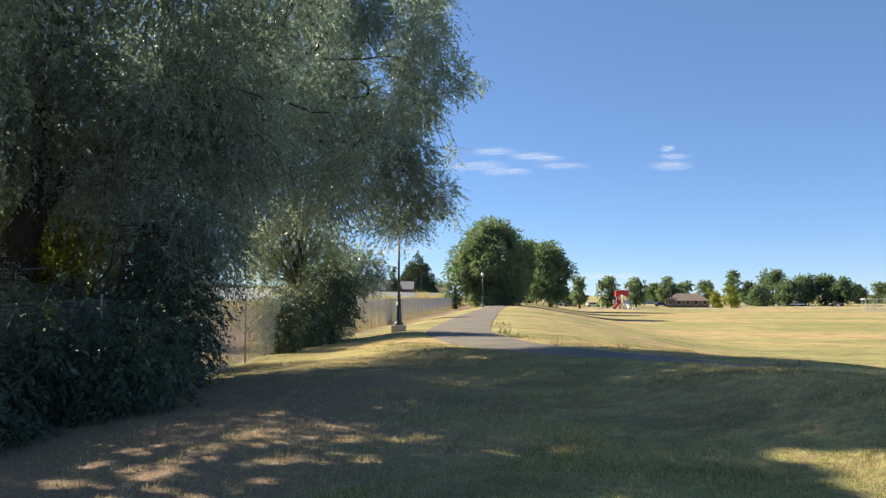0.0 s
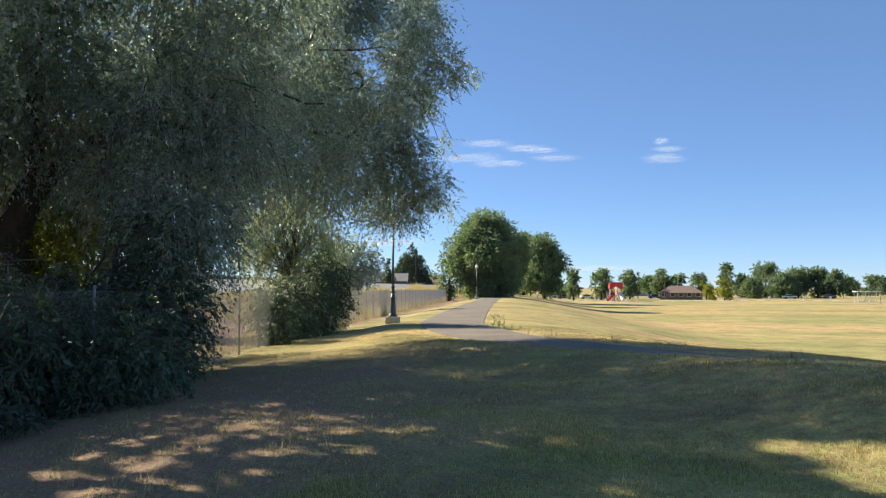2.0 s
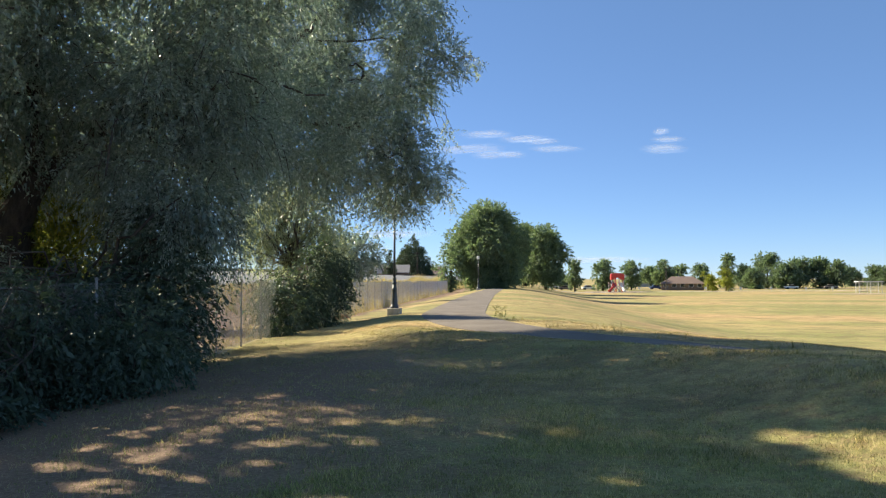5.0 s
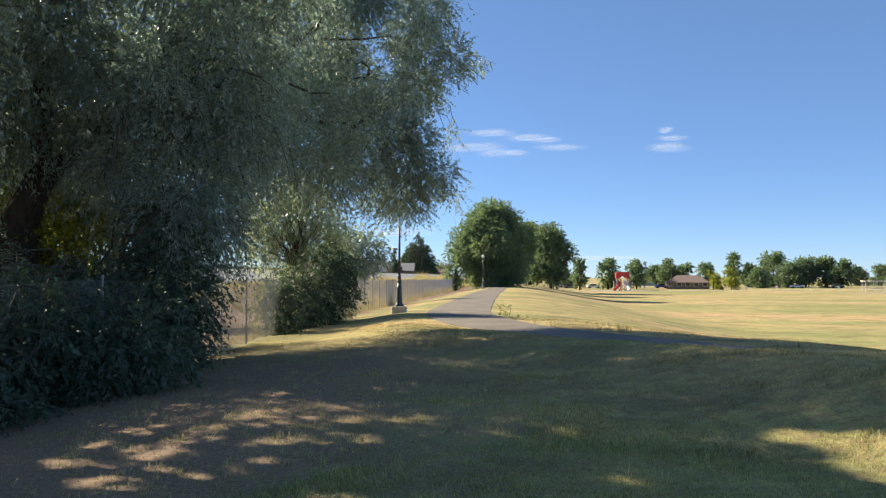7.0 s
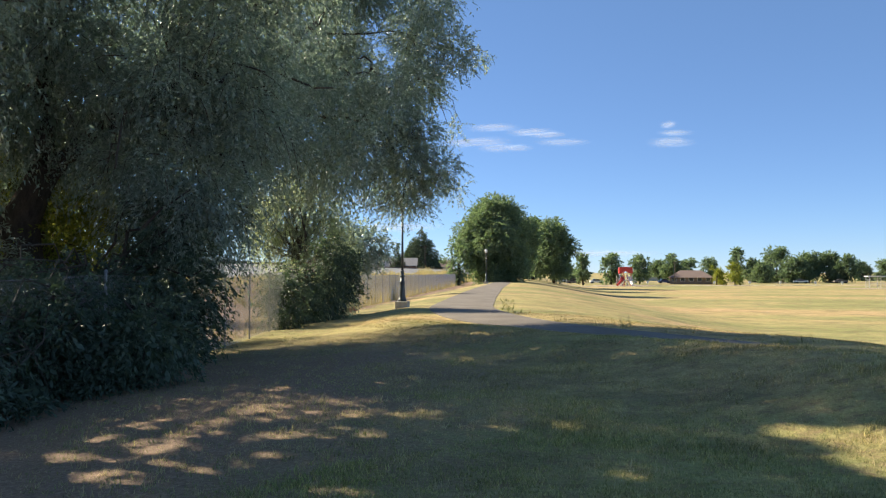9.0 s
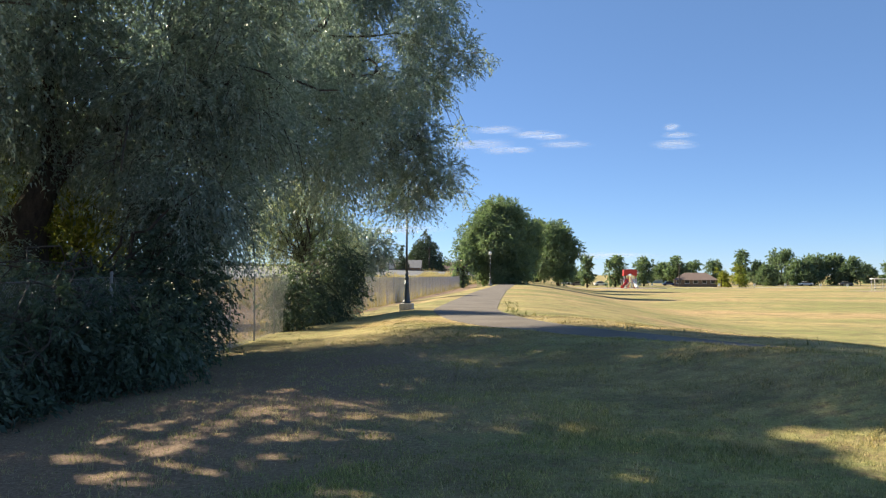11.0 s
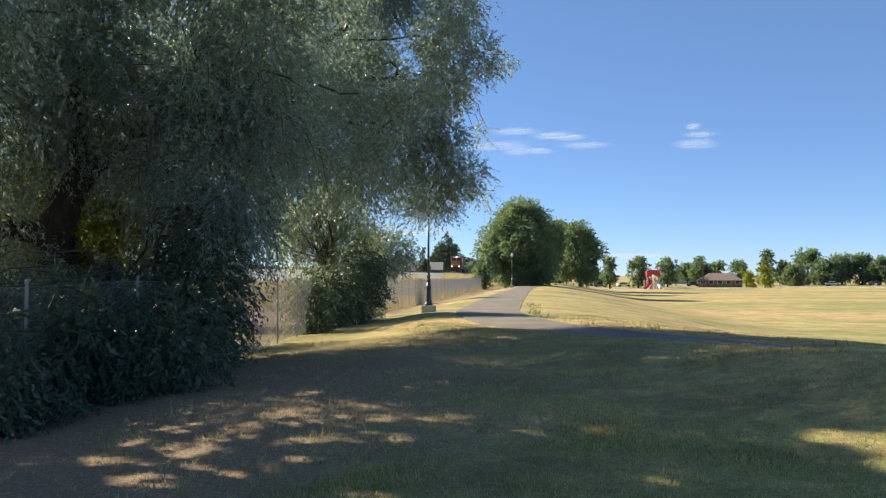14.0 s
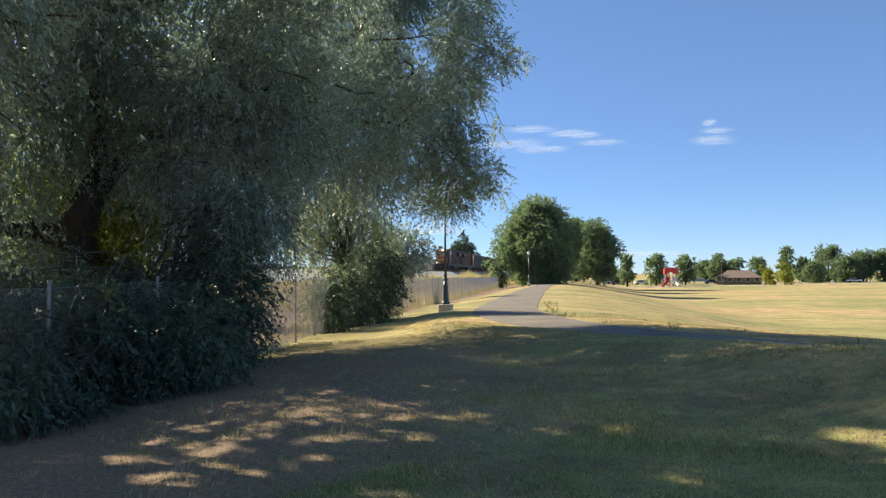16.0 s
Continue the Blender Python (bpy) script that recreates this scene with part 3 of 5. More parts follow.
tree("olive_tree", "large silvery green tree with drooping branches and dark trunk", g3(TRUNK_A[0], TRUNK_A[1], -0.05),
     ([g3(TRUNK_A[0], TRUNK_A[1], -0.1), (-10.86, 15.29, 0.27), (-10.88, 15.23, 1.73), (-10.90, 15.07, 2.70), (-10.21, 14.98, 3.90)], [0.62, 0.5, 0.42, 0.40, 0.3]),
     [((-10.45, 14.98, 3.42), (-8.28, 15.38, 5.30), 0.22), ((-8.28, 15.38, 5.30), (-6.87, 19.66, 7.23), 0.15), ((-6.87, 19.66, 7.23), (-5.12, 23.04, 10.37), 0.11), ((-8.83, 15.22, 4.78), (-6.62, 19.89, 5.77), 0.11), ((-6.62, 19.89, 5.77), (-4.73, 22.95, 6.10), 0.06), ((-10.90, 15.08, 2.46), (-12.24, 14.32, 2.67), 0.3),
      ((-10.21, 14.98, 3.90), (-10.36, 14.72, 7.01), 0.22), ((-6.12, 22.08, 8.84), (-2.00, 24.32, 8.84), 0.035), ((-4.90, 22.94, 6.10), (-2.80, 23.23, 4.62), 0.06), ((-5.12, 23.04, 10.37), (-3.28, 24.06, 12.17), 0.06), ((-6.19, 21.71, 7.36), (-3.39, 23.62, 7.76), 0.03), ((-12.24, 14.32, 2.67), (-12.14, 13.01, 5.84), 0.2)],
     OLIVE_A + OLIVE_B, M_OLIVE, 11, 300, 24, 0.6, 0.8, 0.085, 0.024, 7, tight=OLIVE_A, core=170, deep=OLIVE_E, rough=OLIVE_D + OLIVE_F + OLIVE_G + OLIVE_H, breaks=True)

# neighbours along the fence, past the edge of the view, added to shade the bank
SIDE_NEAR = [(-10.0, 10.0, 5.0, 2.3), (-8.5, 9.0, 6.8, 2.2), (-11.0, 8.9, 7.5, 2.2), (-9.1, 5.3, 4.2, 1.6), (-11.3, 12.0, 8.2, 2.4), (-7.5, 6.0, 6.0, 1.8), (-11.0, 4.0, 6.2, 2.2), (-9.5, 12.5, 9.5, 2.0), (-12.0, 9.5, 9.5, 2.6), (-12.0, 10.0, 3.2, 2.0), (-10.0, 4.5, 8.0, 2.0), (-13.5, 11.0, 4.2, 2.2), (-15.0, 10.0, 6.0, 2.3)]
SIDE_FAR = [(-12.7, 12.8, 3.0, 1.5), (-15.5, 12.5, 5.0, 2.2), (-14.5, 4.7, 9.0, 1.7), (-9.5, 5.9, 5.8, 1.2), (-10.9, 7.7, 3.6, 1.0), (-10.1, 10.1, 9.0, 1.7), (-11.7, 8.9, 8.8, 1.4), (-15.1, 6.3, 6.2, 1.2), (-10.5, 11.1, 7.4, 2.0), (-14.1, 13.5, 5.2, 1.6), (-16.0, 13.0, 7.5, 2.0)]
SIDE = SIDE_NEAR + SIDE_FAR
tree("olive_tree", "unseen tall silvery green tree added beside the chain-link fence for its shade", g3(-11.1, 8.7, -0.05),
     ([g3(-11.1, 8.7, -0.1), (-11.0, 8.7, 1.5), (-10.7, 8.6, 3.2), (-10.5, 8.5, 5.0)], [0.4, 0.34, 0.3, 0.22]),
     [((-10.7, 8.6, 3.2), (-8.5, 10.0, 6.8), 0.15), ((-10.5, 8.5, 5.0), (-10.8, 5.0, 6.6), 0.13), ((-10.5, 8.5, 5.0), (-9.7, 12.1, 9.0), 0.13)],
     SIDE, M_OLIVE, 12, 120, 16, 0.7, 0.9, 0.095, 0.038, 8, core=40, breaks=True, tri=True)

# another tree out of view, added as a shade caster
REAR = [(-10.5, -3.0, 5.0, 2.4), (-9.0, -2.0, 7.2, 2.2), (-11.0, -1.0, 8.8, 2.4), (-10.0, -5.0, 7.5, 2.4), (-12.0, -3.5, 9.2, 2.2), (-8.2, -4.0, 5.4, 1.8), (-11.5, 1.0, 5.5, 2.2)]
tree("olive_tree", "unseen silvery green tree added further along the chain-link fence for its shade", g3(-10.6, -3, -0.05),
     ([g3(-10.6, -3, -0.1), (-10.5, -3, 2.0), (-10.4, -3, 5.0)], [0.36, 0.3, 0.2]), [((-10.5, -3, 2.5), (-9.0, -2, 6.8), 0.14)], REAR, M_OLIVE, 16, 55, 14, 0.7, 0.9, 0.16, 0.06, 0, core=20, breaks=True, tri=True)

# growth under it, along the fence; its shade is in the dark leaf colour
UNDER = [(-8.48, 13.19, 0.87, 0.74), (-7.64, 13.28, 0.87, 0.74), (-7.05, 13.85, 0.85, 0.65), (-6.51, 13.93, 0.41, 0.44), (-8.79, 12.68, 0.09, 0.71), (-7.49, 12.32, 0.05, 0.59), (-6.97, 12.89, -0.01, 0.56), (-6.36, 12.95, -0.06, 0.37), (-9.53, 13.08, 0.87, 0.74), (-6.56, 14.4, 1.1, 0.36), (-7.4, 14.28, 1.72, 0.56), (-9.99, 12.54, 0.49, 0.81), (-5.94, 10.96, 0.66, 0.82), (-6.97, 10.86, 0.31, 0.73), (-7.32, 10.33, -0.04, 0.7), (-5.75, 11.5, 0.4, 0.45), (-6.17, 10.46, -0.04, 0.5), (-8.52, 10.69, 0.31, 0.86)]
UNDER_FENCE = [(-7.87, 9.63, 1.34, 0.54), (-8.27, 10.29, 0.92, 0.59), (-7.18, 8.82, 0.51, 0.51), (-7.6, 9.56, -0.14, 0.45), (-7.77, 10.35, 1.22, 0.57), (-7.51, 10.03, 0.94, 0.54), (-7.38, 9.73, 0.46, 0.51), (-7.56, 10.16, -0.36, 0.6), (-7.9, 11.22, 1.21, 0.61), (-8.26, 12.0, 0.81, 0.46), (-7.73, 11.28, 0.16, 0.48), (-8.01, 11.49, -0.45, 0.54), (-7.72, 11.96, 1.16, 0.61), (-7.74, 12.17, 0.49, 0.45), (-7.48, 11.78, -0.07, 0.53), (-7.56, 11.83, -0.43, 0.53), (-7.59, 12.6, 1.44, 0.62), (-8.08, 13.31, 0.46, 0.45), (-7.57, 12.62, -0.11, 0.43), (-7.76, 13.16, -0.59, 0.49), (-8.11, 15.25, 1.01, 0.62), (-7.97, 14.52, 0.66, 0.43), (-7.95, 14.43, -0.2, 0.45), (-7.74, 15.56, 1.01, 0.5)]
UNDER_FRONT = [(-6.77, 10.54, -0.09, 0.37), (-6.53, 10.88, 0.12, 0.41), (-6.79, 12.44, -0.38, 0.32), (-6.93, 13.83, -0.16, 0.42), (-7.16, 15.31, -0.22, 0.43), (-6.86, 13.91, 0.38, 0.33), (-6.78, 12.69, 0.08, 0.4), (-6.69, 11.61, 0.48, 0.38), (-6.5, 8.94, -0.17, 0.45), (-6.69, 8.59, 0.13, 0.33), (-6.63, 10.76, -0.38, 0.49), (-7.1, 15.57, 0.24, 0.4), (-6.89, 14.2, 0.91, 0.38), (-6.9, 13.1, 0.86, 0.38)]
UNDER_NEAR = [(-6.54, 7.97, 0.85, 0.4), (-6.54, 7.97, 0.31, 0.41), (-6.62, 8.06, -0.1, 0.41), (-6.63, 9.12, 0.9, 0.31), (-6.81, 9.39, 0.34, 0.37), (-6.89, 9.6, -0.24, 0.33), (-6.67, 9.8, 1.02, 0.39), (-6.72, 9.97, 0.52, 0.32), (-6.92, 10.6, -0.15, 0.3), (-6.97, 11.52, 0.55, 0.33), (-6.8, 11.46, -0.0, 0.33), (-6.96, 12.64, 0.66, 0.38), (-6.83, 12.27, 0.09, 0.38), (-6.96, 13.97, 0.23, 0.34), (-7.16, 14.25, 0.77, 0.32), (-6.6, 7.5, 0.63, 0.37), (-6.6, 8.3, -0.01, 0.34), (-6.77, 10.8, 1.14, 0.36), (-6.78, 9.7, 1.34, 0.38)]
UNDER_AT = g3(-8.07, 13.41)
tree("olive_bush", "dense low foliage growing through the chain-link fence, shade put into its dark leaf colour", UNDER_AT,
     ([UNDER_AT, (UNDER_AT[0], UNDER_AT[1], 0.6), (UNDER_AT[0] - 0.1, UNDER_AT[1], 1.4)], [0.12, 0.09, 0.06]), [], UNDER + UNDER_FENCE + UNDER_FRONT + UNDER_NEAR + OLIVE_C, M_SHADE_LEAF, 17, 250, 18, 0.5, 0.8, 0.09, 0.03, 10, core=130)

# lit bush by the fence
BUSH = [(-10.16, 31.0, 4.15, 1.27), (-10.91, 31.0, 5.12, 0.87), (-11.21, 31.0, 3.31, 0.67), (-8.82, 31.0, 4.49, 1.01), (-9.3, 31.0, 5.59, 0.77), (-8.68, 31.0, 2.83, 1.21), (-10.02, 31.0, 2.7, 0.86), (-8.19, 27.06, 1.0, 0.75), (-8.54, 31.0, 1.14, 1.01), (-7.6, 29.71, 0.38, 0.58), (-8.28, 26.64, -0.01, 0.52), (-7.94, 28.23, -0.11, 0.6), (-7.68, 31.0, 1.63, 0.61), (-10.27, 31.0, 1.38, 0.55), (-7.74, 28.97, -0.6, 0.38), (-8.24, 26.89, -0.66, 0.3)]
BUSH_TOP = [(-11.2, 30.38, 4.27, 0.7), (-11.56, 30.37, 3.21, 0.6), (-10.62, 30.46, 3.68, 0.8), (-9.67, 30.52, 4.86, 0.8), (-8.73, 30.65, 4.39, 0.8), (-8.03, 30.75, 3.68, 0.7), (-10.14, 30.46, 5.34, 0.6), (-9.21, 30.65, 2.74, 0.7), (-7.8, 30.81, 2.74, 0.6), (-10.86, 30.48, 2.5, 0.55)]
BUSH_AT = g3(-9.3, 30.6)
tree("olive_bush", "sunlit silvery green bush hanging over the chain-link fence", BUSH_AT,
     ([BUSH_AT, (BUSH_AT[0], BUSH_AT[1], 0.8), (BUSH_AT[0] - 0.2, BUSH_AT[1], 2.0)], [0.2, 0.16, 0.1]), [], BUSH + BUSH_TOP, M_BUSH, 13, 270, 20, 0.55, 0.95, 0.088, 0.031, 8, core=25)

# the bush's shaded lower part, drawn with the darker leaf colour
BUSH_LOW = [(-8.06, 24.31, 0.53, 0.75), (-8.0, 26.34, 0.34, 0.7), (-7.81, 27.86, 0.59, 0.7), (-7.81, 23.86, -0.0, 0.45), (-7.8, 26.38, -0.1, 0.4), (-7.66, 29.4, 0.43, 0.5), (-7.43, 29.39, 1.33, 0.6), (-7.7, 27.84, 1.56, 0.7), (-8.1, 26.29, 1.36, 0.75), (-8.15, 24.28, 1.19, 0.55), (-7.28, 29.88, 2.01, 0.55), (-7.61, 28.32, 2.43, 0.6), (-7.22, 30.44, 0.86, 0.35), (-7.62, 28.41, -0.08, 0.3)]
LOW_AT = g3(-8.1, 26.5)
tree("olive_bush", "shaded lower part of the sunlit bush at the fence, shade put into its leaf colour", LOW_AT,
     ([LOW_AT, (LOW_AT[0], LOW_AT[1], 0.5), (LOW_AT[0], LOW_AT[1], 1.2)], [0.14, 0.1, 0.06]), [], BUSH_LOW, M_SHADE_LEAF, 18, 300, 16, 0.5, 0.7, 0.11, 0.04, 8, core=110)

# yellow-green trees behind the fence
BACK = [(-10.60, 16.21, 2.78, 1.04), (-11.25, 16.17, 2.00, 0.91), (-10.09, 16.30, 1.74, 0.78), (-10.86, 16.24, 1.22, 0.78), (-12.23, 16.70, 3.78, 0.95), (-10.22, 16.94, 3.10, 0.68), (-12.91, 16.67, 2.56, 1.22), (-9.44, 16.39, 1.22, 0.65), (-12.03, 16.13, 0.70, 0.78), (-13.31, 16.54, 4.86, 1.22), (-14.67, 17.16, 3.16, 1.69), (-13.56, 17.37, 0.63, 1.27), (-12.17, 17.55, 0.07, 0.98), (-10.91, 17.68, 0.21, 0.98), (-13.97, 15.94, 0.18, 1.30), (-12.89, 17.97, 5.40, 1.31), (-11.76, 18.92, 4.95, 1.22)]
BACK_FAR = [(-15.82, 19.56, 3.38, 1.3), (-15.18, 20.7, 3.11, 1.3), (-13.82, 20.92, 3.46, 1.3), (-15.27, 18.7, 1.88, 1.2), (-14.69, 19.82, 1.73, 1.2), (-15.3, 21.65, 4.26, 1.3), (-13.88, 21.89, 4.44, 1.2), (-16.02, 20.51, 4.5, 1.2), (-16.19, 18.51, 2.67, 1.3)]
BACK_AT = g3(-11.71, 16.84)
tree("willow_tree", "sunlit yellow-green tree behind the chain-link fence", BACK_AT,
     ([BACK_AT, (BACK_AT[0], BACK_AT[1], 2.0), (BACK_AT[0], BACK_AT[1], 4.0)], [0.25, 0.2, 0.1]), [], BACK + BACK_FAR, M_YELLOW, 14, 150, 14, 0.6, 0.5, 0.12, 0.046, 8, core=34, tri=True)
FAR_WILLOW = [(-20.41, 28.92, 3.71, 1.7), (-19.46, 30.08, 4.27, 1.7), (-17.99, 30.35, 3.77, 1.6), (-19.71, 29.09, 2.27, 1.7), (-18.74, 30.28, 2.04, 1.7), (-17.39, 30.51, 2.04, 1.4), (-20.7, 27.9, 2.48, 1.6), (-19.66, 31.01, 5.63, 1.5)]
FAR_AT = g3(-19.3, 29.8)
tree("willow_tree", "sunlit yellow-green tree at the foot of the railway bank", FAR_AT,
     ([FAR_AT, (FAR_AT[0], FAR_AT[1], 2.0), (FAR_AT[0], FAR_AT[1], 3.6)], [0.2, 0.16, 0.1]), [], FAR_WILLOW, M_YELLOW, 19, 60, 12, 0.8, 0.5, 0.18, 0.07, 0, tri=True)
MID = [(-11.71, 54.00, 3.71, 1.41), (-12.74, 53.92, 2.88, 1.32), (-10.68, 54.13, 3.29, 0.74), (-13.80, 54.75, 4.59, 1.26), (-13.16, 53.91, 2.05, 1.03), (-11.51, 54.08, 2.26, 0.74)]
MID_AT = g3(-12.42, 54.01)
tree("olive_tree", "dark green tree beside the railway embankment", MID_AT,
     ([MID_AT, (MID_AT[0], MID_AT[1], 1.5), (MID_AT[0], MID_AT[1], 3.0)], [0.2, 0.15, 0.1]), [], MID, M_OLIVE, 15, 120, 12, 0.7, 0.5, 0.22, 0.09, 8)


def park_tree(name, label, x, y, height, wide, mat, seed, leaf=0.34, density=9.0, low=0.12, clumps=16):
    """A round-headed park tree built from many small clumps."""
    rng = np.random.default_rng(seed)
    b = g3(x, y)
    cl = []
    for _ in range(clumps):
        t = rng.uniform(low + 0.08, 0.9)
        w = wide / 2 * math.sin(math.pi * min(1, max(0.1, (t - low) / (1.02 - low))) ** 0.8) ** 0.6 * rng.uniform(0.62, 0.95)
        a, q = rng.uniform(0, 2 * math.pi), math.sqrt(rng.uniform(0, 1))
        cl.append((x + w * q * math.cos(a), y + w * q * math.sin(a), b[2] + t * height, wide * rng.uniform(0.06, 0.2)))
    return tree(name, label, b, ([b, (x, y, b[2] + height * 0.3), (x + 0.1, y, b[2] + height * 0.6)], [height * 0.028, height * 0.022, height * 0.01]),
                [], cl, mat, seed, density * 1.9, 9, 0.8, 0.25, leaf * 0.85, leaf * 0.5, 0, 1.0, 0.6, tri=True)


def conifer(x, y, height, wide, seed, label):
    """A conical tree: whorls of drooping boughs."""
    rng = np.random.default_rng(seed)
    b = g3(x, y)
    cl = []
    for i in range(26):
        t = 0.1 + 0.88 * i / 25
        w = wide / 2 * (1 - t) ** 0.8
        for _ in range(3 if t < 0.7 else 2):
            a = rng.uniform(0, 2 * math.pi)
            cl.append((x + w * 0.7 * math.cos(a), y + w * 0.7 * math.sin(a), b[2] + t * height, max(0.25, w * 0.42)))
    return tree("conifer_tree", label, b, ([b, (x, y, b[2] + height * 0.5), (x, y, b[2] + height * 0.95)], [0.25, 0.16, 0.03]), [], cl, M_CONIFER, seed, 16, 8, 0.8, 0.5, 0.5, 0.24, 0, 0.5, tri=True)


PARK = "trees along the path"
tagged(park_tree("park_tree", "broad green tree shading the far path", -5.7, 122.18, 13.6, 12.8, M_FAR, 21, 0.34, 34, 0.0, 110), group=PARK)
tagged(park_tree("park_tree", "tall dark green tree beside the far path", -2.81, 150.70, 14.0, 12.0, M_FAR, 22, 0.42, 20, 0.03, 60), group=PARK)
tagged(park_tree("park_tree", "tall dark green tree beside the far path", 1.03, 176.29, 14.8, 10.0, M_FAR, 23, 0.46, 26, 0.04, 50), group=PARK)
tagged(park_tree("park_tree", "ragged green tree with a leaning crown", 5.51, 169.73, 14.2, 12.0, M_FAR, 24, 0.46, 24, 0.06, 46), group=PARK)
tagged(park_tree("park_tree", "pale green young tree beside the far path", -10.9, 117.71, 8.2, 6.0, M_FAR, 25, 0.4, 26, 0.02, 18), group=PARK)
for px_seed, (x, y, h, w) in enumerate(((15.41, 218.14, 9.4, 6.0), (24.53, 229.20, 9.6, 8.0), (35.14, 245.47, 9.9, 8.0), (53.34, 287.74, 10.6, 9.5), (60.05, 293.51, 8.7, 8.5),
                                        (69.34, 299.56, 10.1, 9.0), (78.36, 295.52, 13.3, 9.0), (49.83, 297.42, 8.3, 9.0), (83.69, 291.07, 8.7, 10.0), (88.37, 281.51, 12.9, 12.0))):
    tagged(park_tree("park_tree", "green park tree at the far edge of the field", x, y, h, w, M_FAR, 40 + px_seed, 0.62, 11, 0.0, 32), group="trees beyond the field")
for px_seed, (x, y, h, w) in enumerate(((92.01, 273.86, 8.7, 11.0), (99.87, 282.78, 11.0, 11.0), (106.93, 283.55, 11.0, 11.0), (110.89, 278.95, 9.7, 11.0), (79.07, 265.39, 6.4, 9.0),
                                        (141.08, 337.64, 8.3, 10.0), (155.36, 349.27, 9.2, 12.0), (165.22, 350.35, 9.2, 12.0), (172.17, 341.05, 11.0, 13.0), (13.58, 263.24, 8.7, 7.0))):
    tagged(park_tree("park_tree", "green park tree at the far edge of the field", x, y, h, w, M_FAR, 60 + px_seed, 0.62, 11, 0.0, 32), group="trees beyond the field")
tagged(park_tree("lime_tree", "bright lime-green tree at the far edge of the field", 55.81, 232.64, 6.0, 5.6, M_LIME, 81, 0.4, 30, 0.0, 16), group="trees beyond the field")
tagged(park_tree("lime_tree", "bright lime-green tree at the far edge of the field", 59.83, 228.05, 6.6, 6.4, M_LIME, 82, 0.4, 30, 0.0, 16), group="trees beyond the field")
conifer(-38.36, 267.60, 17.0, 18.0, 91, "broad dark conifer behind the railway")
conifer(-43.37, 246.92, 11.0, 6.0, 92, "small dark conifer behind the railway")


# ---- path lamps ----
def street_lamp(x, y, label, height=4.6):
    root = tagged(empty("street_lamp", *g3(x, y, -0.02)), label, "street lamp", "lamps along the path")
    part("footing", boxed(-0.28, -0.28, -0.2, 0.28, 0.28, 0.30, bevel=0.03), M_CONCRETE, root, "square concrete footing")
    part("base", lathe(bmesh.new(), [(0.19, 0.29), (0.19, 0.36), (0.15, 0.41), (0.135, 0.50), (0.125, 0.70), (0.105, 0.95), (0.10, 1.02), (0.12, 1.06), (0.12, 1.12), (0.085, 1.16), (0.08, 1.30)], 16), M_POST, root, smooth=True)
    part("collar", lathe(bmesh.new(), [(0.082, 1.30), (0.105, 1.33), (0.105, 1.38), (0.075, 1.42), (0.07, 1.52), (0.085, 1.55), (0.085, 1.58), (0.055, 1.62)], 16), M_POST, root, smooth=True)
    part("pole", lathe(bmesh.new(), [(0.053, 1.58), (0.048, 2.6), (0.042, height - 0.5)], 14), M_POST, root, smooth=True)
    part("fitter", lathe(bmesh.new(), [(0.055, height - 0.52), (0.09, height - 0.47), (0.13, height - 0.40), (0.13, height - 0.36)], 14), M_POST, root, smooth=True)
    part("globe", lathe(bmesh.new(), [(0.11, height - 0.36), (0.19, height - 0.22), (0.20, height - 0.10), (0.16, height + 0.05), (0.09, height + 0.10)], 16), M_GLOBE, root, "white frosted globe", smooth=True)
    part("finial", lathe(bmesh.new(), [(0.12, height + 0.09), (0.10, height + 0.14), (0.03, height + 0.18), (0.03, height + 0.22), (0.01, height + 0.27)], 12), M_POST, root, smooth=True)
    return root


street_lamp(-5.34, 31.63, "dark metal lamp post on a square concrete footing")
street_lamp(-5.78, 103.06, "dark metal globe lamp beside the far path")


# ---- chain-link fence ----
FENCE = [(-6.2, 3.0), (-6.9, 9.0), (-7.5, 18.0), (-7.95, 22.5), (-9.0, 37), (-9.4, 48), (-10.4, 80), (-11.6, 130)]


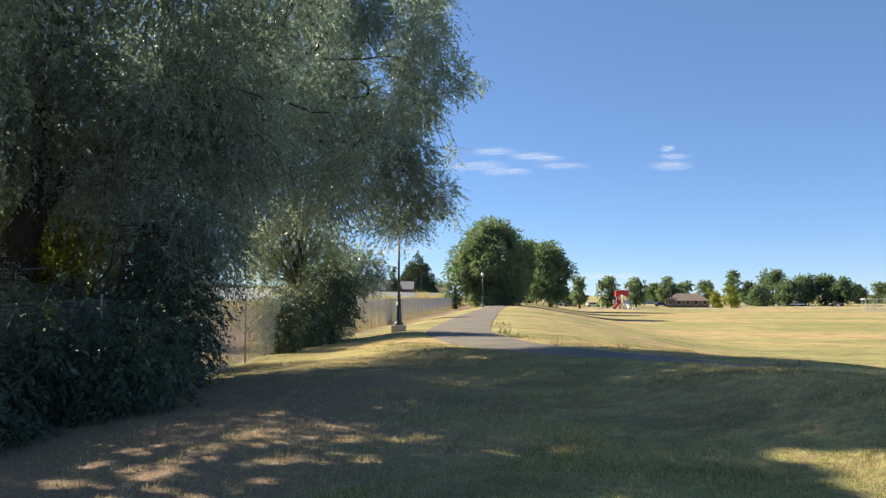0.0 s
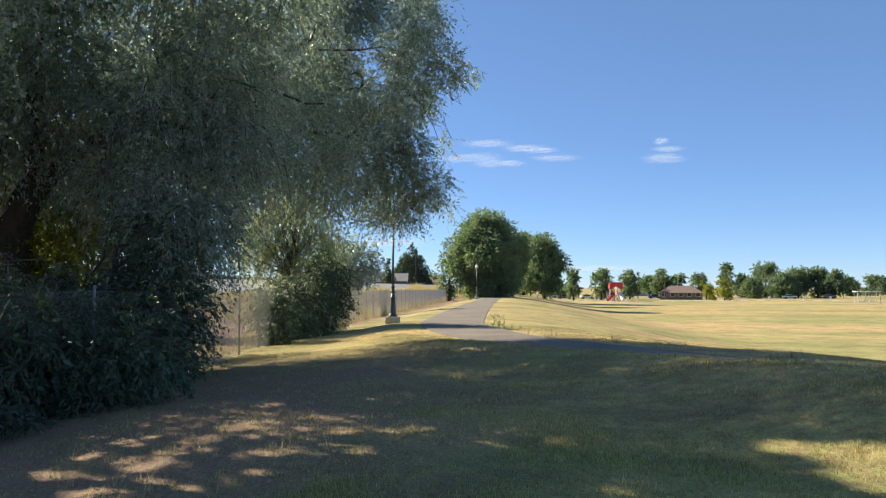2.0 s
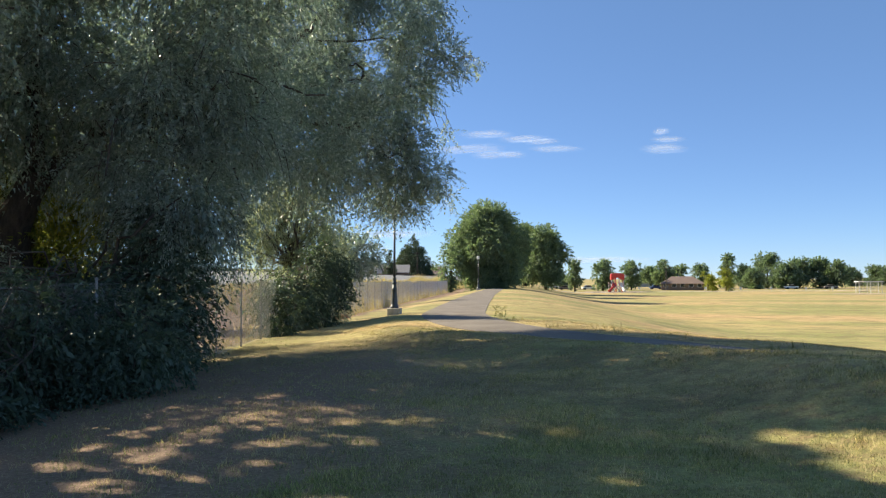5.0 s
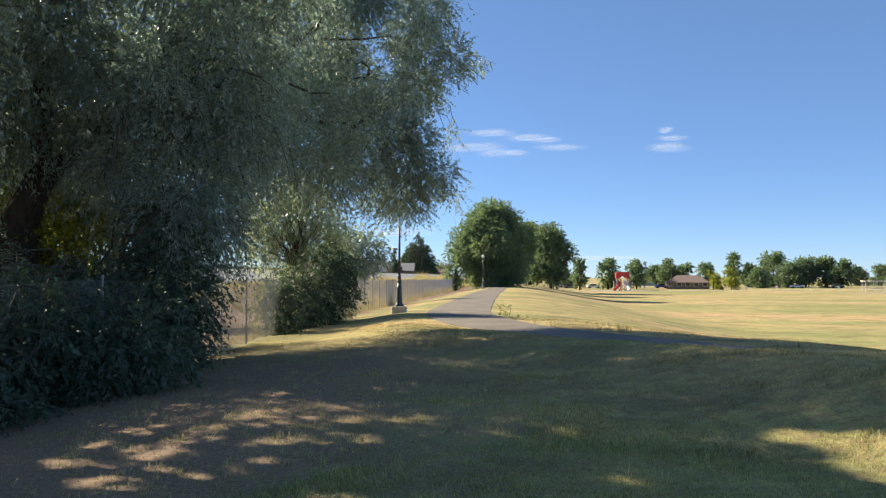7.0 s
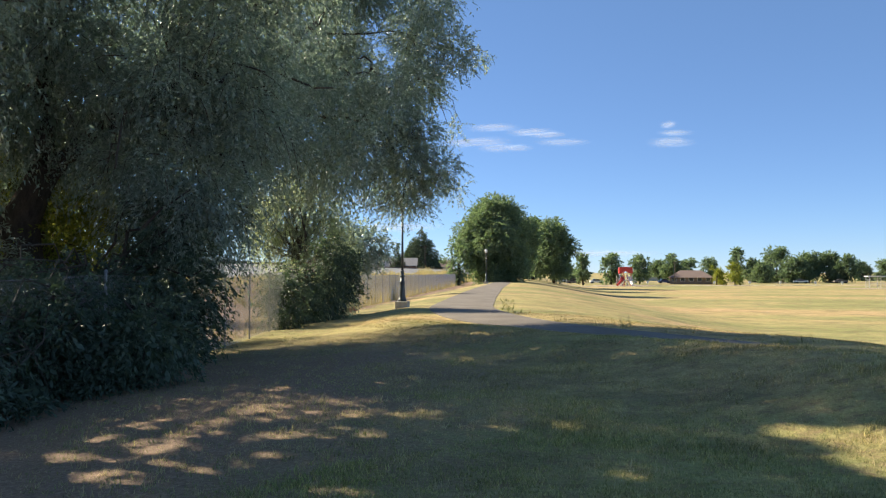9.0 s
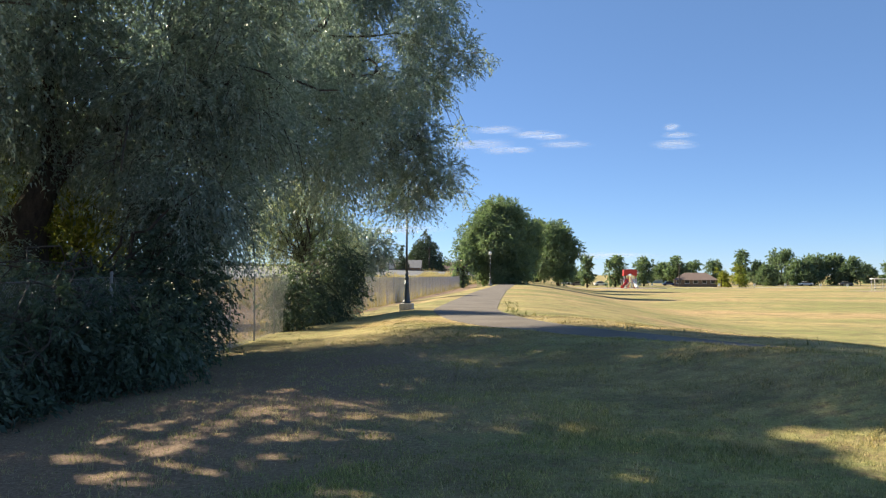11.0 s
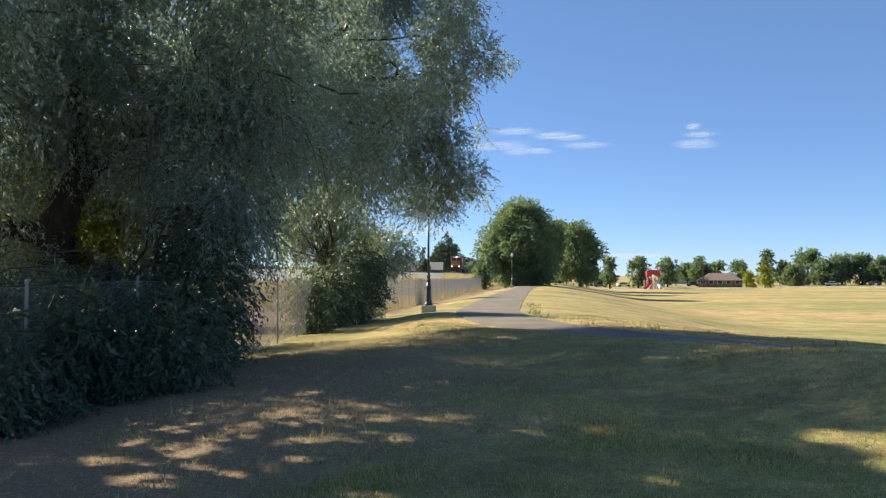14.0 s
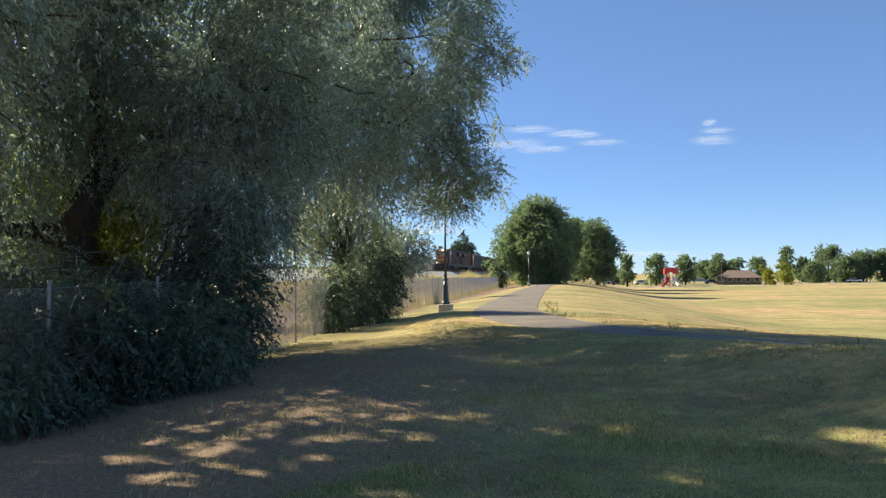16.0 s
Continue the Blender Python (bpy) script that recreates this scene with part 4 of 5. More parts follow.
def fence():
    line = FENCE
    root = tagged(empty("fence", *g3(*line[0])), "grey chain-link fence on steel posts along the bank", "fence")
    o = np.array(g3(*line[0]))
    pts = []
    for a, b in zip(line, line[1:]):
        n = max(1, round(math.hypot(b[0] - a[0], b[1] - a[1]) / 3.0))
        pts += [(a[0] + (b[0] - a[0]) * i / n, a[1] + (b[1] - a[1]) * i / n) for i in range(n)]
    pts.append(line[-1])
    H = 1.8
    bm = lathe(bmesh.new(), [(0.023, -0.1), (0.023, H + 0.03), (0.034, H + 0.04), (0.03, H + 0.07), (0.008, H + 0.09)], 8)
    first = part("post", bm, M_GREYPOST, root)
    for i, p in enumerate(pts):
        q = np.array(g3(*p)) - o
        if i == 0:
            first.location = q
        else:
            c = new("post", first.data)
            c.parent, c.location = root, q
    for a, b in zip(pts, pts[1:]):
        qa, qb = np.array(g3(*a, H - 0.02)) - o, np.array(g3(*b, H - 0.02)) - o
        part("tension_wire", tube(bmesh.new(), [qa, qb], [0.0025, 0.0025], 5), M_GREYPOST, root)
    # woven wire: two families of slanting wires
    P = np.array(pts)
    seg = np.r_[0, np.cumsum(np.hypot(*np.diff(P, axis=0).T))]
    along = np.arange(0, seg[-1] - H, 0.055)
    vs, fs, k = [], [], 0
    for way in (0, 1):
        for q in (0.0, 0.5):
            t0, t1 = (along + q * H, along + (q + 0.5) * H) if way == 0 else (along + (1 - q) * H, along + (0.5 - q) * H)
            ends = []
            for t, h in ((t0, q * H), (t1, (q + 0.5) * H)):
                x, y = np.interp(t, seg, P[:, 0]), np.interp(t, seg, P[:, 1])
                ends.append(np.stack([x, y, ground(x, y) + 0.03 + h * 0.98], 1) - o)
            a, b = ends
            for c in ((1, 0, 0), (-0.5, 0, 0.97), (-0.5, 0, -0.97)):
                thick = np.interp(a[:, 1] + o[1], (12, 18, 30), (0.0009, 0.0024, 0.0023))[:, None]
                vs += [a + np.array(c) * thick, b + np.array(c) * thick]
            n = len(along)
            i = np.arange(n)
            for u, w in ((0, 1), (1, 2), (2, 0)):
                fs.append(np.stack([k + 2 * u * n + i, k + (2 * u + 1) * n + i, k + (2 * w + 1) * n + i, k + 2 * w * n + i], 1))
            k += 6 * n
    tagged(np_part("wire_mesh", np.concatenate(vs), np.concatenate(fs), M_STEEL, root, "woven galvanised wire mesh"), kind="stuff")


fence()


def dirt_mound(x, y):
    rng = np.random.default_rng(4)
    bm = bmesh.new()
    bmesh.ops.create_icosphere(bm, subdivisions=4, radius=1.0)
    for v in bm.verts:
        k = 1 + 0.35 * noise.noise(v.co * 2.1) + 0.12 * noise.noise(v.co * 7)
        v.co = Vector((v.co.x * 0.55 * k, v.co.y * 1.0 * k, v.co.z * 0.24 * k))
    ob = part("dirt_mound", bm, M_ORANGE_NET, None, smooth=True)
    ob.location = g3(x, y)
    tagged(ob, "low mound of orange-red dirt beside the chain-link fence", "dirt mound")


dirt_mound(-8.72, 35.28)


# ---- railway ----
RAIL_X, RAIL_Z = -27.0, 2.63


def railway():
    ys = np.array([-60, 950.0])
    prof = [(-6.0, 0.5), (-2.2, 2.36), (2.2, 2.36), (7.2, 0.6)]
    v = [(RAIL_X + a, y, z) for y in ys for a, z in prof] + [(RAIL_X + a, y, 0.2) for y in ys for a in (-6.2, 7.4)]
    f = [(0, 1, 5, 4), (1, 2, 6, 5), (2, 3, 7, 6), (3, 9, 11, 7), (8, 0, 4, 10)]
    tagged(np_part("track_bed", v, np.array(f)[:, ::-1], M_BALLAST, None), "grey crushed-stone bed of the railway embankment", "embankment", kind="structure")
    root = tagged(empty("railway_track", RAIL_X, 0, RAIL_Z), "rusty steel rails on dark timber sleepers", "railway track")
    for s in (-1, 1):
        bm = boxed(s * 0.7175 - 0.07, -60, -0.15, s * 0.7175 + 0.07, 950, -0.12)
        box(bm, s * 0.7175 - 0.012, -60, -0.12, s * 0.7175 + 0.012, 950, -0.04)
        box(bm, s * 0.7175 - 0.036, -60, -0.04, s * 0.7175 + 0.036, 950, 0.0)
        part("rail", bm, M_RAIL, root)
    first = None
    for i in range(300):
        if first is None:
            first = part("sleeper", boxed(-1.3, -0.11, -0.33, 1.3, 0.11, -0.15, bevel=0.01), M_TIE, root)
            ob = first
        else:
            ob = new("sleeper", first.data)
            ob.parent = root
        ob.location = (0, 60 + i * 0.55, 0)


railway()


def wheelset(parent, y, r=0.5):
    part("wheel", tube(bmesh.new(), [(-0.80, y, r), (-0.72, y, r), (-0.70, y, r), (-0.66, y, r), (0.66, y, r), (0.70, y, r), (0.72, y, r), (0.80, y, r)], [r, r, r + 0.02, 0.08, 0.08, r + 0.02, r, r], 18), M_RAIL, parent)


def bogie(root, y, wheels):
    half = (len(wheels) - 1) * 0.95 + 0.7
    bm = bmesh.new()
    for s in (-1, 1):
        box(bm, s * 1.0 - 0.1, y - half, 0.45, s * 1.0 + 0.1, y + half, 0.85, 0.05)
        for w in wheels:
            box(bm, s * 1.1 - 0.12, y + w - 0.16, 0.36, s * 1.1 + 0.12, y + w + 0.16, 0.68, 0.04)
    box(bm, -0.95, y - 0.4, 0.55, 0.95, y + 0.4, 0.95)
    b = part("bogie", bm, M_BLACK, root, "grimy black bogie")
    for w in wheels:
        wheelset(b, y + w)
    return b


def locomotive(label):
    """Nose towards -y, on the rail's top."""
    root = tagged(empty("locomotive", RAIL_X, 400, RAIL_Z), label, "locomotive", "the freight train")
    part("frame", boxed(-1.5, -11, 1.1, 1.5, 11, 1.5, bevel=0.04), M_BLACK, root)
    part("hood", boxed(-1.0, -6.2, 1.5, 1.0, 10.6, 4.35, bevel=0.14), M_BROWN, root, "rust-brown engine hood")
    part("stripe", boxed(-1.012, -6.0, 2.05, 1.012, 10.4, 2.35), M_BLACK, root, "black band")
    part("roof", boxed(-0.94, -6.0, 4.33, 0.94, 10.4, 4.46, bevel=0.05), M_BLACK, root)
    for y0, y1, h in ((-4.5, -2.8, 4.72), (-0.5, 1.2, 4.66), (5.2, 7.2, 4.78), (7.6, 9.8, 4.78)):
        part("roof_fan", boxed(-0.85, y0, 4.4, 0.85, y1, h, bevel=0.06), M_BLACK, root)
    part("radiator_flare", boxed(-1.45, 4.8, 3.3, 1.45, 10.2, 4.3, bevel=0.2), M_BLACK, root)
    for i in range(8):
        for s in (-1, 1):
            part("hood_door", boxed(s * 1.02 - 0.02, -5.6 + i * 1.25, 2.4, s * 1.02 + 0.02, -4.5 + i * 1.25, 3.95, bevel=0.01), M_BROWN, root)
    cab = part("cab", boxed(-1.5, -8.6, 1.5, 1.5, -6.2, 4.55, bevel=0.16), M_ORANGE, root)
    part("nose", boxed(-1.05, -10.2, 1.5, 1.05, -8.5, 3.15, bevel=0.22), M_ORANGE, root)
    part("nose_band", boxed(-1.06, -10.215, 2.1, 1.06, -9.9, 2.5, bevel=0.02), M_CREAM, root, "yellow band")
    for s in (-1, 1):
        part("windscreen", boxed(s * 0.72 - 0.5, -8.625, 3.35, s * 0.72 + 0.5, -8.55, 4.05, bevel=0.02), M_GLASS, cab)
        part("side_window", boxed(s * 1.5 - 0.02, -8.2, 3.3, s * 1.5 + 0.02, -6.7, 4.0, bevel=0.02), M_GLASS, cab)
        part("number_board", boxed(s * 0.62 - 0.3, -8.66, 4.2, s * 0.62 + 0.3, -8.58, 4.42), M_WHITE, cab)
        part("ditch_light", tube(bmesh.new(), [(s * 1.0, -11.15, 1.72), (s * 1.0, -11.0, 1.72)], [0.13, 0.15], 12), M_LAMP, root, "lit ditch light")
        part("side_sill", boxed(s * 1.5 - 0.03, -11, 0.95, s * 1.5 + 0.03, 11, 1.25), M_BLACK, root)
        bm = bmesh.new()
        tube(bm, [(s * 1.45, -10.9, 2.4), (s * 1.45, -8.8, 2.4)], [0.022, 0.022], 5)
        tube(bm, [(s * 1.45, -6.0, 2.4), (s * 1.45, 10.9, 2.4)], [0.022, 0.022], 5)
        for i in range(10):
            tube(bm, [(s * 1.45, -5.9 + i * 1.85, 1.5), (s * 1.45, -5.9 + i * 1.85, 2.4)], [0.02, 0.02], 5)
        part("handrail", bm, M_BLACK, root)
        part("step", boxed(s * 1.3 - 0.25, -11.0, 0.35, s * 1.3 + 0.25, -10.4, 1.1, bevel=0.03), M_BLACK, root)
    part("headlight", tube(bmesh.new(), [(0, -8.78, 4.36), (0, -8.55, 4.36)], [0.17, 0.19], 12), M_LAMP, root, "lit headlight")
    part("pilot", boxed(-1.4, -11.25, 0.15, 1.4, -10.95, 1.15, bevel=0.08), M_BLACK, root)
    part("coupler", boxed(-0.14, -11.7, 0.7, 0.14, -11.2, 1.0, bevel=0.05), M_RAIL, root)
    part("fuel_tank", boxed(-1.4, -2.6, 0.35, 1.4, 3.0, 1.1, bevel=0.25), M_BLACK, root)
    bogie(root, -6.8, (-1.9, 0, 1.9))
    bogie(root, 6.8, (-1.9, 0, 1.9))
    return root


def freight_car(label, mat):
    root = tagged(empty("freight_car", RAIL_X, 430, RAIL_Z), label, "freight car", "the freight train")
    part("body", boxed(-1.5, -7.8, 1.0, 1.5, 7.8, 4.3, bevel=0.06), mat, root)
    part("roof", boxed(-1.45, -7.7, 4.27, 1.45, 7.7, 4.5, bevel=0.09), mat, root)
    for i in range(13):
        for s in (-1, 1):
            part("rib", boxed(s * 1.53 - 0.05, -7.6 + i * 1.26, 1.0, s * 1.53 + 0.05, -7.48 + i * 1.26, 4.28), mat, root)
    part("underframe", boxed(-0.4, -8.4, 0.75, 0.4, 8.4, 1.05), M_BLACK, root)
    bogie(root, -6.0, (-0.9, 0.9))
    bogie(root, 6.0, (-0.9, 0.9))
    return root


LOCO = locomotive("orange diesel locomotive with lit headlights on the railway")
SECOND = copy_thing(LOCO, pose(RAIL_X, 424, RAIL_Z, 0, 0, 180))
TRAIN = [(LOCO, 11.2, 0), (SECOND, 34.2, 180)]
CAR = freight_car("rust-brown ribbed freight car of the moving train", M_BROWN)
CAR_GREY = freight_car("dusty grey ribbed freight car of the moving train", M_GREYCAR)
for n_car in range(9):
    src = CAR if n_car % 3 else CAR_GREY
    ob = src if n_car < 2 else copy_thing(src, pose(RAIL_X, 450 + 17 * n_car, RAIL_Z))
    TRAIN.append((ob, 54.4 + 17.2 * n_car, 0))


def poly_prism(bm, section, y0, y1):
    """A section in x and z carried from y0 to y1."""
    a = [bm.verts.new((x, y0, z)) for x, z in section]
    b = [bm.verts.new((x, y1, z)) for x, z in section]
    n = len(section)
    for i in range(n):
        bm.faces.new((a[i], a[(i + 1) % n], b[(i + 1) % n], b[i]))
    bm.faces.new(a[::-1])
    bm.faces.new(b)
    bmesh.ops.recalc_face_normals(bm, faces=bm.faces[:])
    return bm


# ---- houses and shelters ----
def house(x, y, z, wide, deep, eave, ridge, wall, roof, label, rz=0, windows=3, hip=0.0):
    root = tagged(empty("house", x, y, z, rz), label, "house")
    w = wide / 2
    body = part("wall", poly_prism(bmesh.new(), [(-deep / 2, -1.0), (deep / 2, -1.0), (deep / 2, eave), (0, ridge - 0.15), (-deep / 2, eave)], -w, w), wall, root)
    d = deep / 2 + 0.5
    drop = eave - (ridge - eave) * 0.5 / (deep / 2)
    bm = poly_prism(bmesh.new(), [(-d, drop), (-d, drop + 0.16), (0, ridge + 0.16), (d, drop + 0.16), (d, drop), (0, ridge)], -w - 0.4, w + 0.4)
    for v in bm.verts:
        if abs(v.co.x) < 0.01:
            v.co.y -= math.copysign(hip, v.co.y)
    part("roof", bm, roof, root)
    if hip:
        for v in body.data.vertices:
            if abs(v.co.x) < 0.01:
                v.co.y -= math.copysign(hip, v.co.y)
    for i in range(windows):
        c = -w + wide * (i + 0.5) / windows
        for s in (-1, 1):
            win = part("window", boxed(s * deep / 2 - 0.04, c - 0.7, 0.9, s * deep / 2 + 0.04, c + 0.7, 2.0), M_WHITE, root)
            part("pane", boxed(s * deep / 2 - 0.06, c - 0.6, 1.0, s * deep / 2 + 0.06, c + 0.6, 1.9), M_GLASS, win)
    return root


HZ = 0.9
house(-45.4, 212.03, HZ, 10.0, 8.5, 3.0, 5.6, M_WALL, M_GREYROOF, "grey house with a shingled roof behind the railway", 84)
house(-42.71, 252.02, HZ, 10.0, 9, 3.0, 5.4, M_BRICK, M_GREYROOF, "low house with a grey roof behind the railway", 96)
house(-38.95, 307.81, HZ, 16.0, 9, 3.0, 5.6, M_WALL, M_ROOF, "low house with a brown roof behind the railway", 90)
house(50.43, 243.12, -2.05, 12.5, 9, 2.1, 4.1, M_BRICK, M_ROOF, "long low building with a brown hipped roof beside the field", 80, 5, 3.5)
house(51.77, 337.90, -2.0, 13.0, 9, 2.7, 5.2, M_WALL, M_GREYROOF, "pale house among the trees beyond the field", 90)


def utility_pole(x, y, z, height, label):
    root = tagged(empty("utility_pole", x, y, z), label, "utility pole")
    part("pole", lathe(bmesh.new(), [(0.16, -0.5), (0.14, height * 0.5), (0.10, height)], 10), M_TIE, root)
    part("crossarm", boxed(-1.1, -0.06, height - 0.7, 1.1, 0.06, height - 0.55), M_TIE, root)


utility_pole(-35.85, 259.82, 0.9, 10.2, "slim weathered utility pole behind the railway")
utility_pole(44.33, 236.41, -2.1, 7.4, "slim pole beside the brown-roofed building")


def playground():
    x, y = 26.18, 209.25
    b = g3(x, y)
    tagged(part("play_surface", lathe(bmesh.new(), [(9, -0.3), (9, 0.04), (8.8, 0.07)], 28, b), M_SAND, None), "tan bark-chip surface under the playground", "ground", kind="structure")
    root = tagged(empty("play_tower", b[0], b[1], b[2] + 0.05), "red and white playground tower with slides and climbers", "playground")
    for i, px in enumerate((-1.5, -0.5, 0.5, 1.5)):
        for py in (-0.9, 0.9):
            part("post", lathe(bmesh.new(), [(0.07, -0.2), (0.07, 4.6)], 8, (px, py, 0)), M_RED if i % 2 else M_WHITE, root)
    part("deck", boxed(-1.5, -0.9, 1.4, 1.5, 0.9, 1.52), M_BLUECAR, root)
    part("canopy", poly_prism(bmesh.new(), [(-1.8, 3.3), (-1.75, 4.9), (-0.6, 5.1), (0.6, 5.1), (1.75, 4.9), (1.8, 3.3), (1.1, 3.3), (0, 4.0), (-1.1, 3.3)], -1.2, 1.2), M_RED, root, "red roof")
    part("panel", boxed(-1.5, -0.95, 1.6, -0.5, -0.88, 2.5), M_RED, root)
    part("panel", boxed(0.5, -0.95, 1.6, 1.5, -0.88, 2.5), M_WHITE, root)
    for s, e, m in ((-1.0, -2.6, M_RED), (1.0, 1.5, M_WHITE)):
        line = [(s, -0.9, 1.55), (s + (e - s) * 0.3, -1.7, 1.2), (s + (e - s) * 0.7, -2.9, 0.5), (e, -3.7, 0.3)]
        part("slide", tube(bmesh.new(), line, [0.36] * 4, 8), m, root)
    ladder = part("climber_pole", tube(bmesh.new(), [(-2.3, 0.3, 0), (-2.3, 0.3, 2.6)], [0.05, 0.05], 6), M_WHITE, root)
    for i in range(7):
        part("rung", tube(bmesh.new(), [(-2.3, 0.3, 0.3 + i * 0.33), (-1.5, 0.5, 0.3 + i * 0.33)], [0.03, 0.03], 5), M_WHITE, ladder)
    for i in range(8):
        a, b = -1.9 + 0.5 * i, -1.9 + 0.5 * ((i * 3 + 2) % 8)
        part("climbing_bar", tube(bmesh.new(), [(a, -1.3, 0.0), ((a + b) / 2, -1.5, 1.4), (b, -1.0, 2.9)], [0.07, 0.07, 0.07], 6), (M_RED, M_WHITE, M_BLUECAR)[i % 3], root)
    part("spiral", tube(bmesh.new(), [(2.3 + 0.6 * math.cos(i * 0.8), 0.7 * math.sin(i * 0.8), 0.2 + i * 0.12) for i in range(18)], [0.05] * 18, 6), M_WHITE, root)


playground()


def parked_car(x, y, rz, mat, label):
    root = tagged(empty("parked_car", *g3(x, y), rz), label, "car", "parked cars beyond the field")
    bm = boxed(-2.2, -0.88, 0.35, 2.2, 0.88, 0.92, bevel=0.14)
    part("body", bm, mat, root)
    cab = poly_prism(bmesh.new(), [(-1.5, 0.9), (-0.95, 1.42), (0.6, 1.42), (1.3, 0.9)], -0.74, 0.74)
    part("cabin", cab, M_GLASS, root)
    part("roof", boxed(-0.95, -0.74, 1.40, 0.6, 0.74, 1.47, bevel=0.03), mat, root)
    for wx in (-1.4, 1.4):
        for s in (-1, 1):
            part("wheel", tube(bmesh.new(), [(wx, s * 0.9, 0.33), (wx, s * 0.7, 0.33)], [0.33, 0.33], 14), M_RUBBER, root)


for (cx, cy, crz, cm, cl) in ((22.40, 254.14, 10, M_WHITE, "white parked car under the trees"), (9.64, 237.64, 0, M_WHITE, "white parked car under the trees"), (45.72, 261.73, 5, M_BLUECAR, "dark blue parked car beyond the field"),
                              (89.67, 261.52, 0, M_WHITE, "white parked van-like car beyond the field"), (14.63, 248.25, 0, M_GREYCAR, "grey parked car under the trees"), (103.57, 265.06, 0, M_GREYCAR, "grey parked car beyond the field")):
    parked_car(cx, cy, crz, cm, cl)
tagged(new("car_park", strip("car_park", [(5.85, 264.40), (62.64, 270.64), (123.34, 277.30)], 9, 0.06, M_ASPHALT)), "grey asphalt car park beyond the field", "road", kind="structure")


def ball_shelter(x, y, rz):
    """White steel frame with a bench and a mesh back, at the edge of the ball field."""
    root = tagged(empty("ball_shelter", *g3(x, y), rz), "white steel-framed shelter with a flat roof by the ball field", "shelter")
    for px in (-2.6, 0.0, 2.6):
        for py in (-0.9, 0.9):
            part("post", lathe(bmesh.new(), [(0.06, -0.2), (0.06, 2.7)], 8, (px, py, 0)), M_WHITE, root)
    part("roof", boxed(-2.9, -1.2, 2.68, 2.9, 1.2, 2.86, bevel=0.03), M_WHITE, root)
    part("bench", boxed(-2.3, 0.3, 0.42, 2.3, 0.65, 0.48, bevel=0.01), M_GREYCAR, root)
    part("rail", tube(bmesh.new(), [(-2.6, -0.9, 1.0), (2.6, -0.9, 1.0)], [0.04, 0.04], 6), M_WHITE, root)
    for i in range(24):
        part("wire", boxed(-2.6 + i * 0.225, 0.9, 0.1, -2.585 + i * 0.225, 0.915, 2.6), M_STEEL, root)


ball_shelter(83.13, 190.33, 0)


def white_post(x, y, label):
    root = tagged(empty("sign_post", *g3(x, y)), label, "sign", "white signs along the field's edge")
    part("post", lathe(bmesh.new(), [(0.04, -0.1), (0.04, 1.3)], 8), M_STEEL, root)
    part("board", boxed(-0.3, -0.03, 0.6, 0.3, 0.03, 1.3, bevel=0.01), M_WHITE, root, "blank white board")


for sx, sy in ((59.74, 212.93), (68.68, 215.93), (77.89, 215.93), (84.30, 214.62), (33.57, 219.12), (51.46, 217.06)):
    white_post(sx, sy, "small white sign board at the far edge of the field")
tagged(new("pavement", strip("pavement", [(8.04, 198.20), (28.10, 202.41), (63.96, 222.46), (100.75, 226.50)], 1.6, 0.10, M_CONCRETE)), "pale concrete footway along the far edge of the field", "pavement", kind="structure")
tagged(new("infield", strip("infield", [(71.46, 181.00), (78.40, 181.76), (92.32, 185.30)], 9, 0.05, M_SAND)), "bare brown dirt infield of the ball field", "ground", kind="structure")


# ---- clouds ----
CLOUDS = []


def cloud(x, z, wide, tall, tilt, seed):
    rng = np.random.default_rng(seed)
    nx, nz = 24, 8
    u, w = np.meshgrid(np.linspace(-0.5, 0.5, nx), np.linspace(-0.5, 0.5, nz))
    depth = 15 * np.sin(3 * u + seed) * (1 - 4 * w * w)
    v = np.stack([u * wide, depth, w * tall + u * tilt], -1).reshape(-1, 3)
    i = (np.arange(nz - 1)[:, None] * nx + np.arange(nx - 1)[None]).ravel()
    ob = np_part("cloud", v, np.stack([i, i + 1, i + nx + 1, i + nx], 1), M_CLOUD, None)
    ob.location = (x, 3000, z)
    tagged(ob, "thin white wisp of cloud in a blue sky", "cloud", "wisps of cloud")
    CLOUDS.append(ob)


def cloud_at(p, wide, tall, tilt, seed):
    cloud(p[0] * 3000 / p[1], 1.6 + (p[2] - 1.6) * 3000 / p[1], wide * 1.25, tall * 1.2, tilt, seed)


cloud_at((-135.9, 2984.7, 578.3), 191, 26, 9, 1)
cloud_at((14.2, 3002.0, 560.3), 168, 23, 11, 2)
cloud_at((-207.8, 2978.8, 519.7), 247, 28, 23, 3)
cloud_at((-120.5, 2989.3, 497.2), 135, 33, 2, 4)
cloud_at((-35.4, 2998.7, 497.2), 101, 23, 4, 5)
cloud_at((139.5, 3017.3, 519.7), 189, 28, 0, 6)
cloud_at((569.6, 3065.0, 519.7), 162, 33, 11, 7)
cloud_at((587.7, 3065.6, 558.0), 121, 23, 0, 8)
cloud_at((558.7, 3061.3, 589.6), 54, 28, 0, 9)
cloud_at((81.3, 3009.8, 549.0), 123, 18, 9, 10)
cloud_at((-518.2, 2956.4, 181.8), 337, 36, 2, 11)
cloud_at((-652.9, 2943.4, 127.8), 292, 31, 2, 12)
cloud_at((287.8, 3049.5, 76.0), 405, 26, 2, 13)


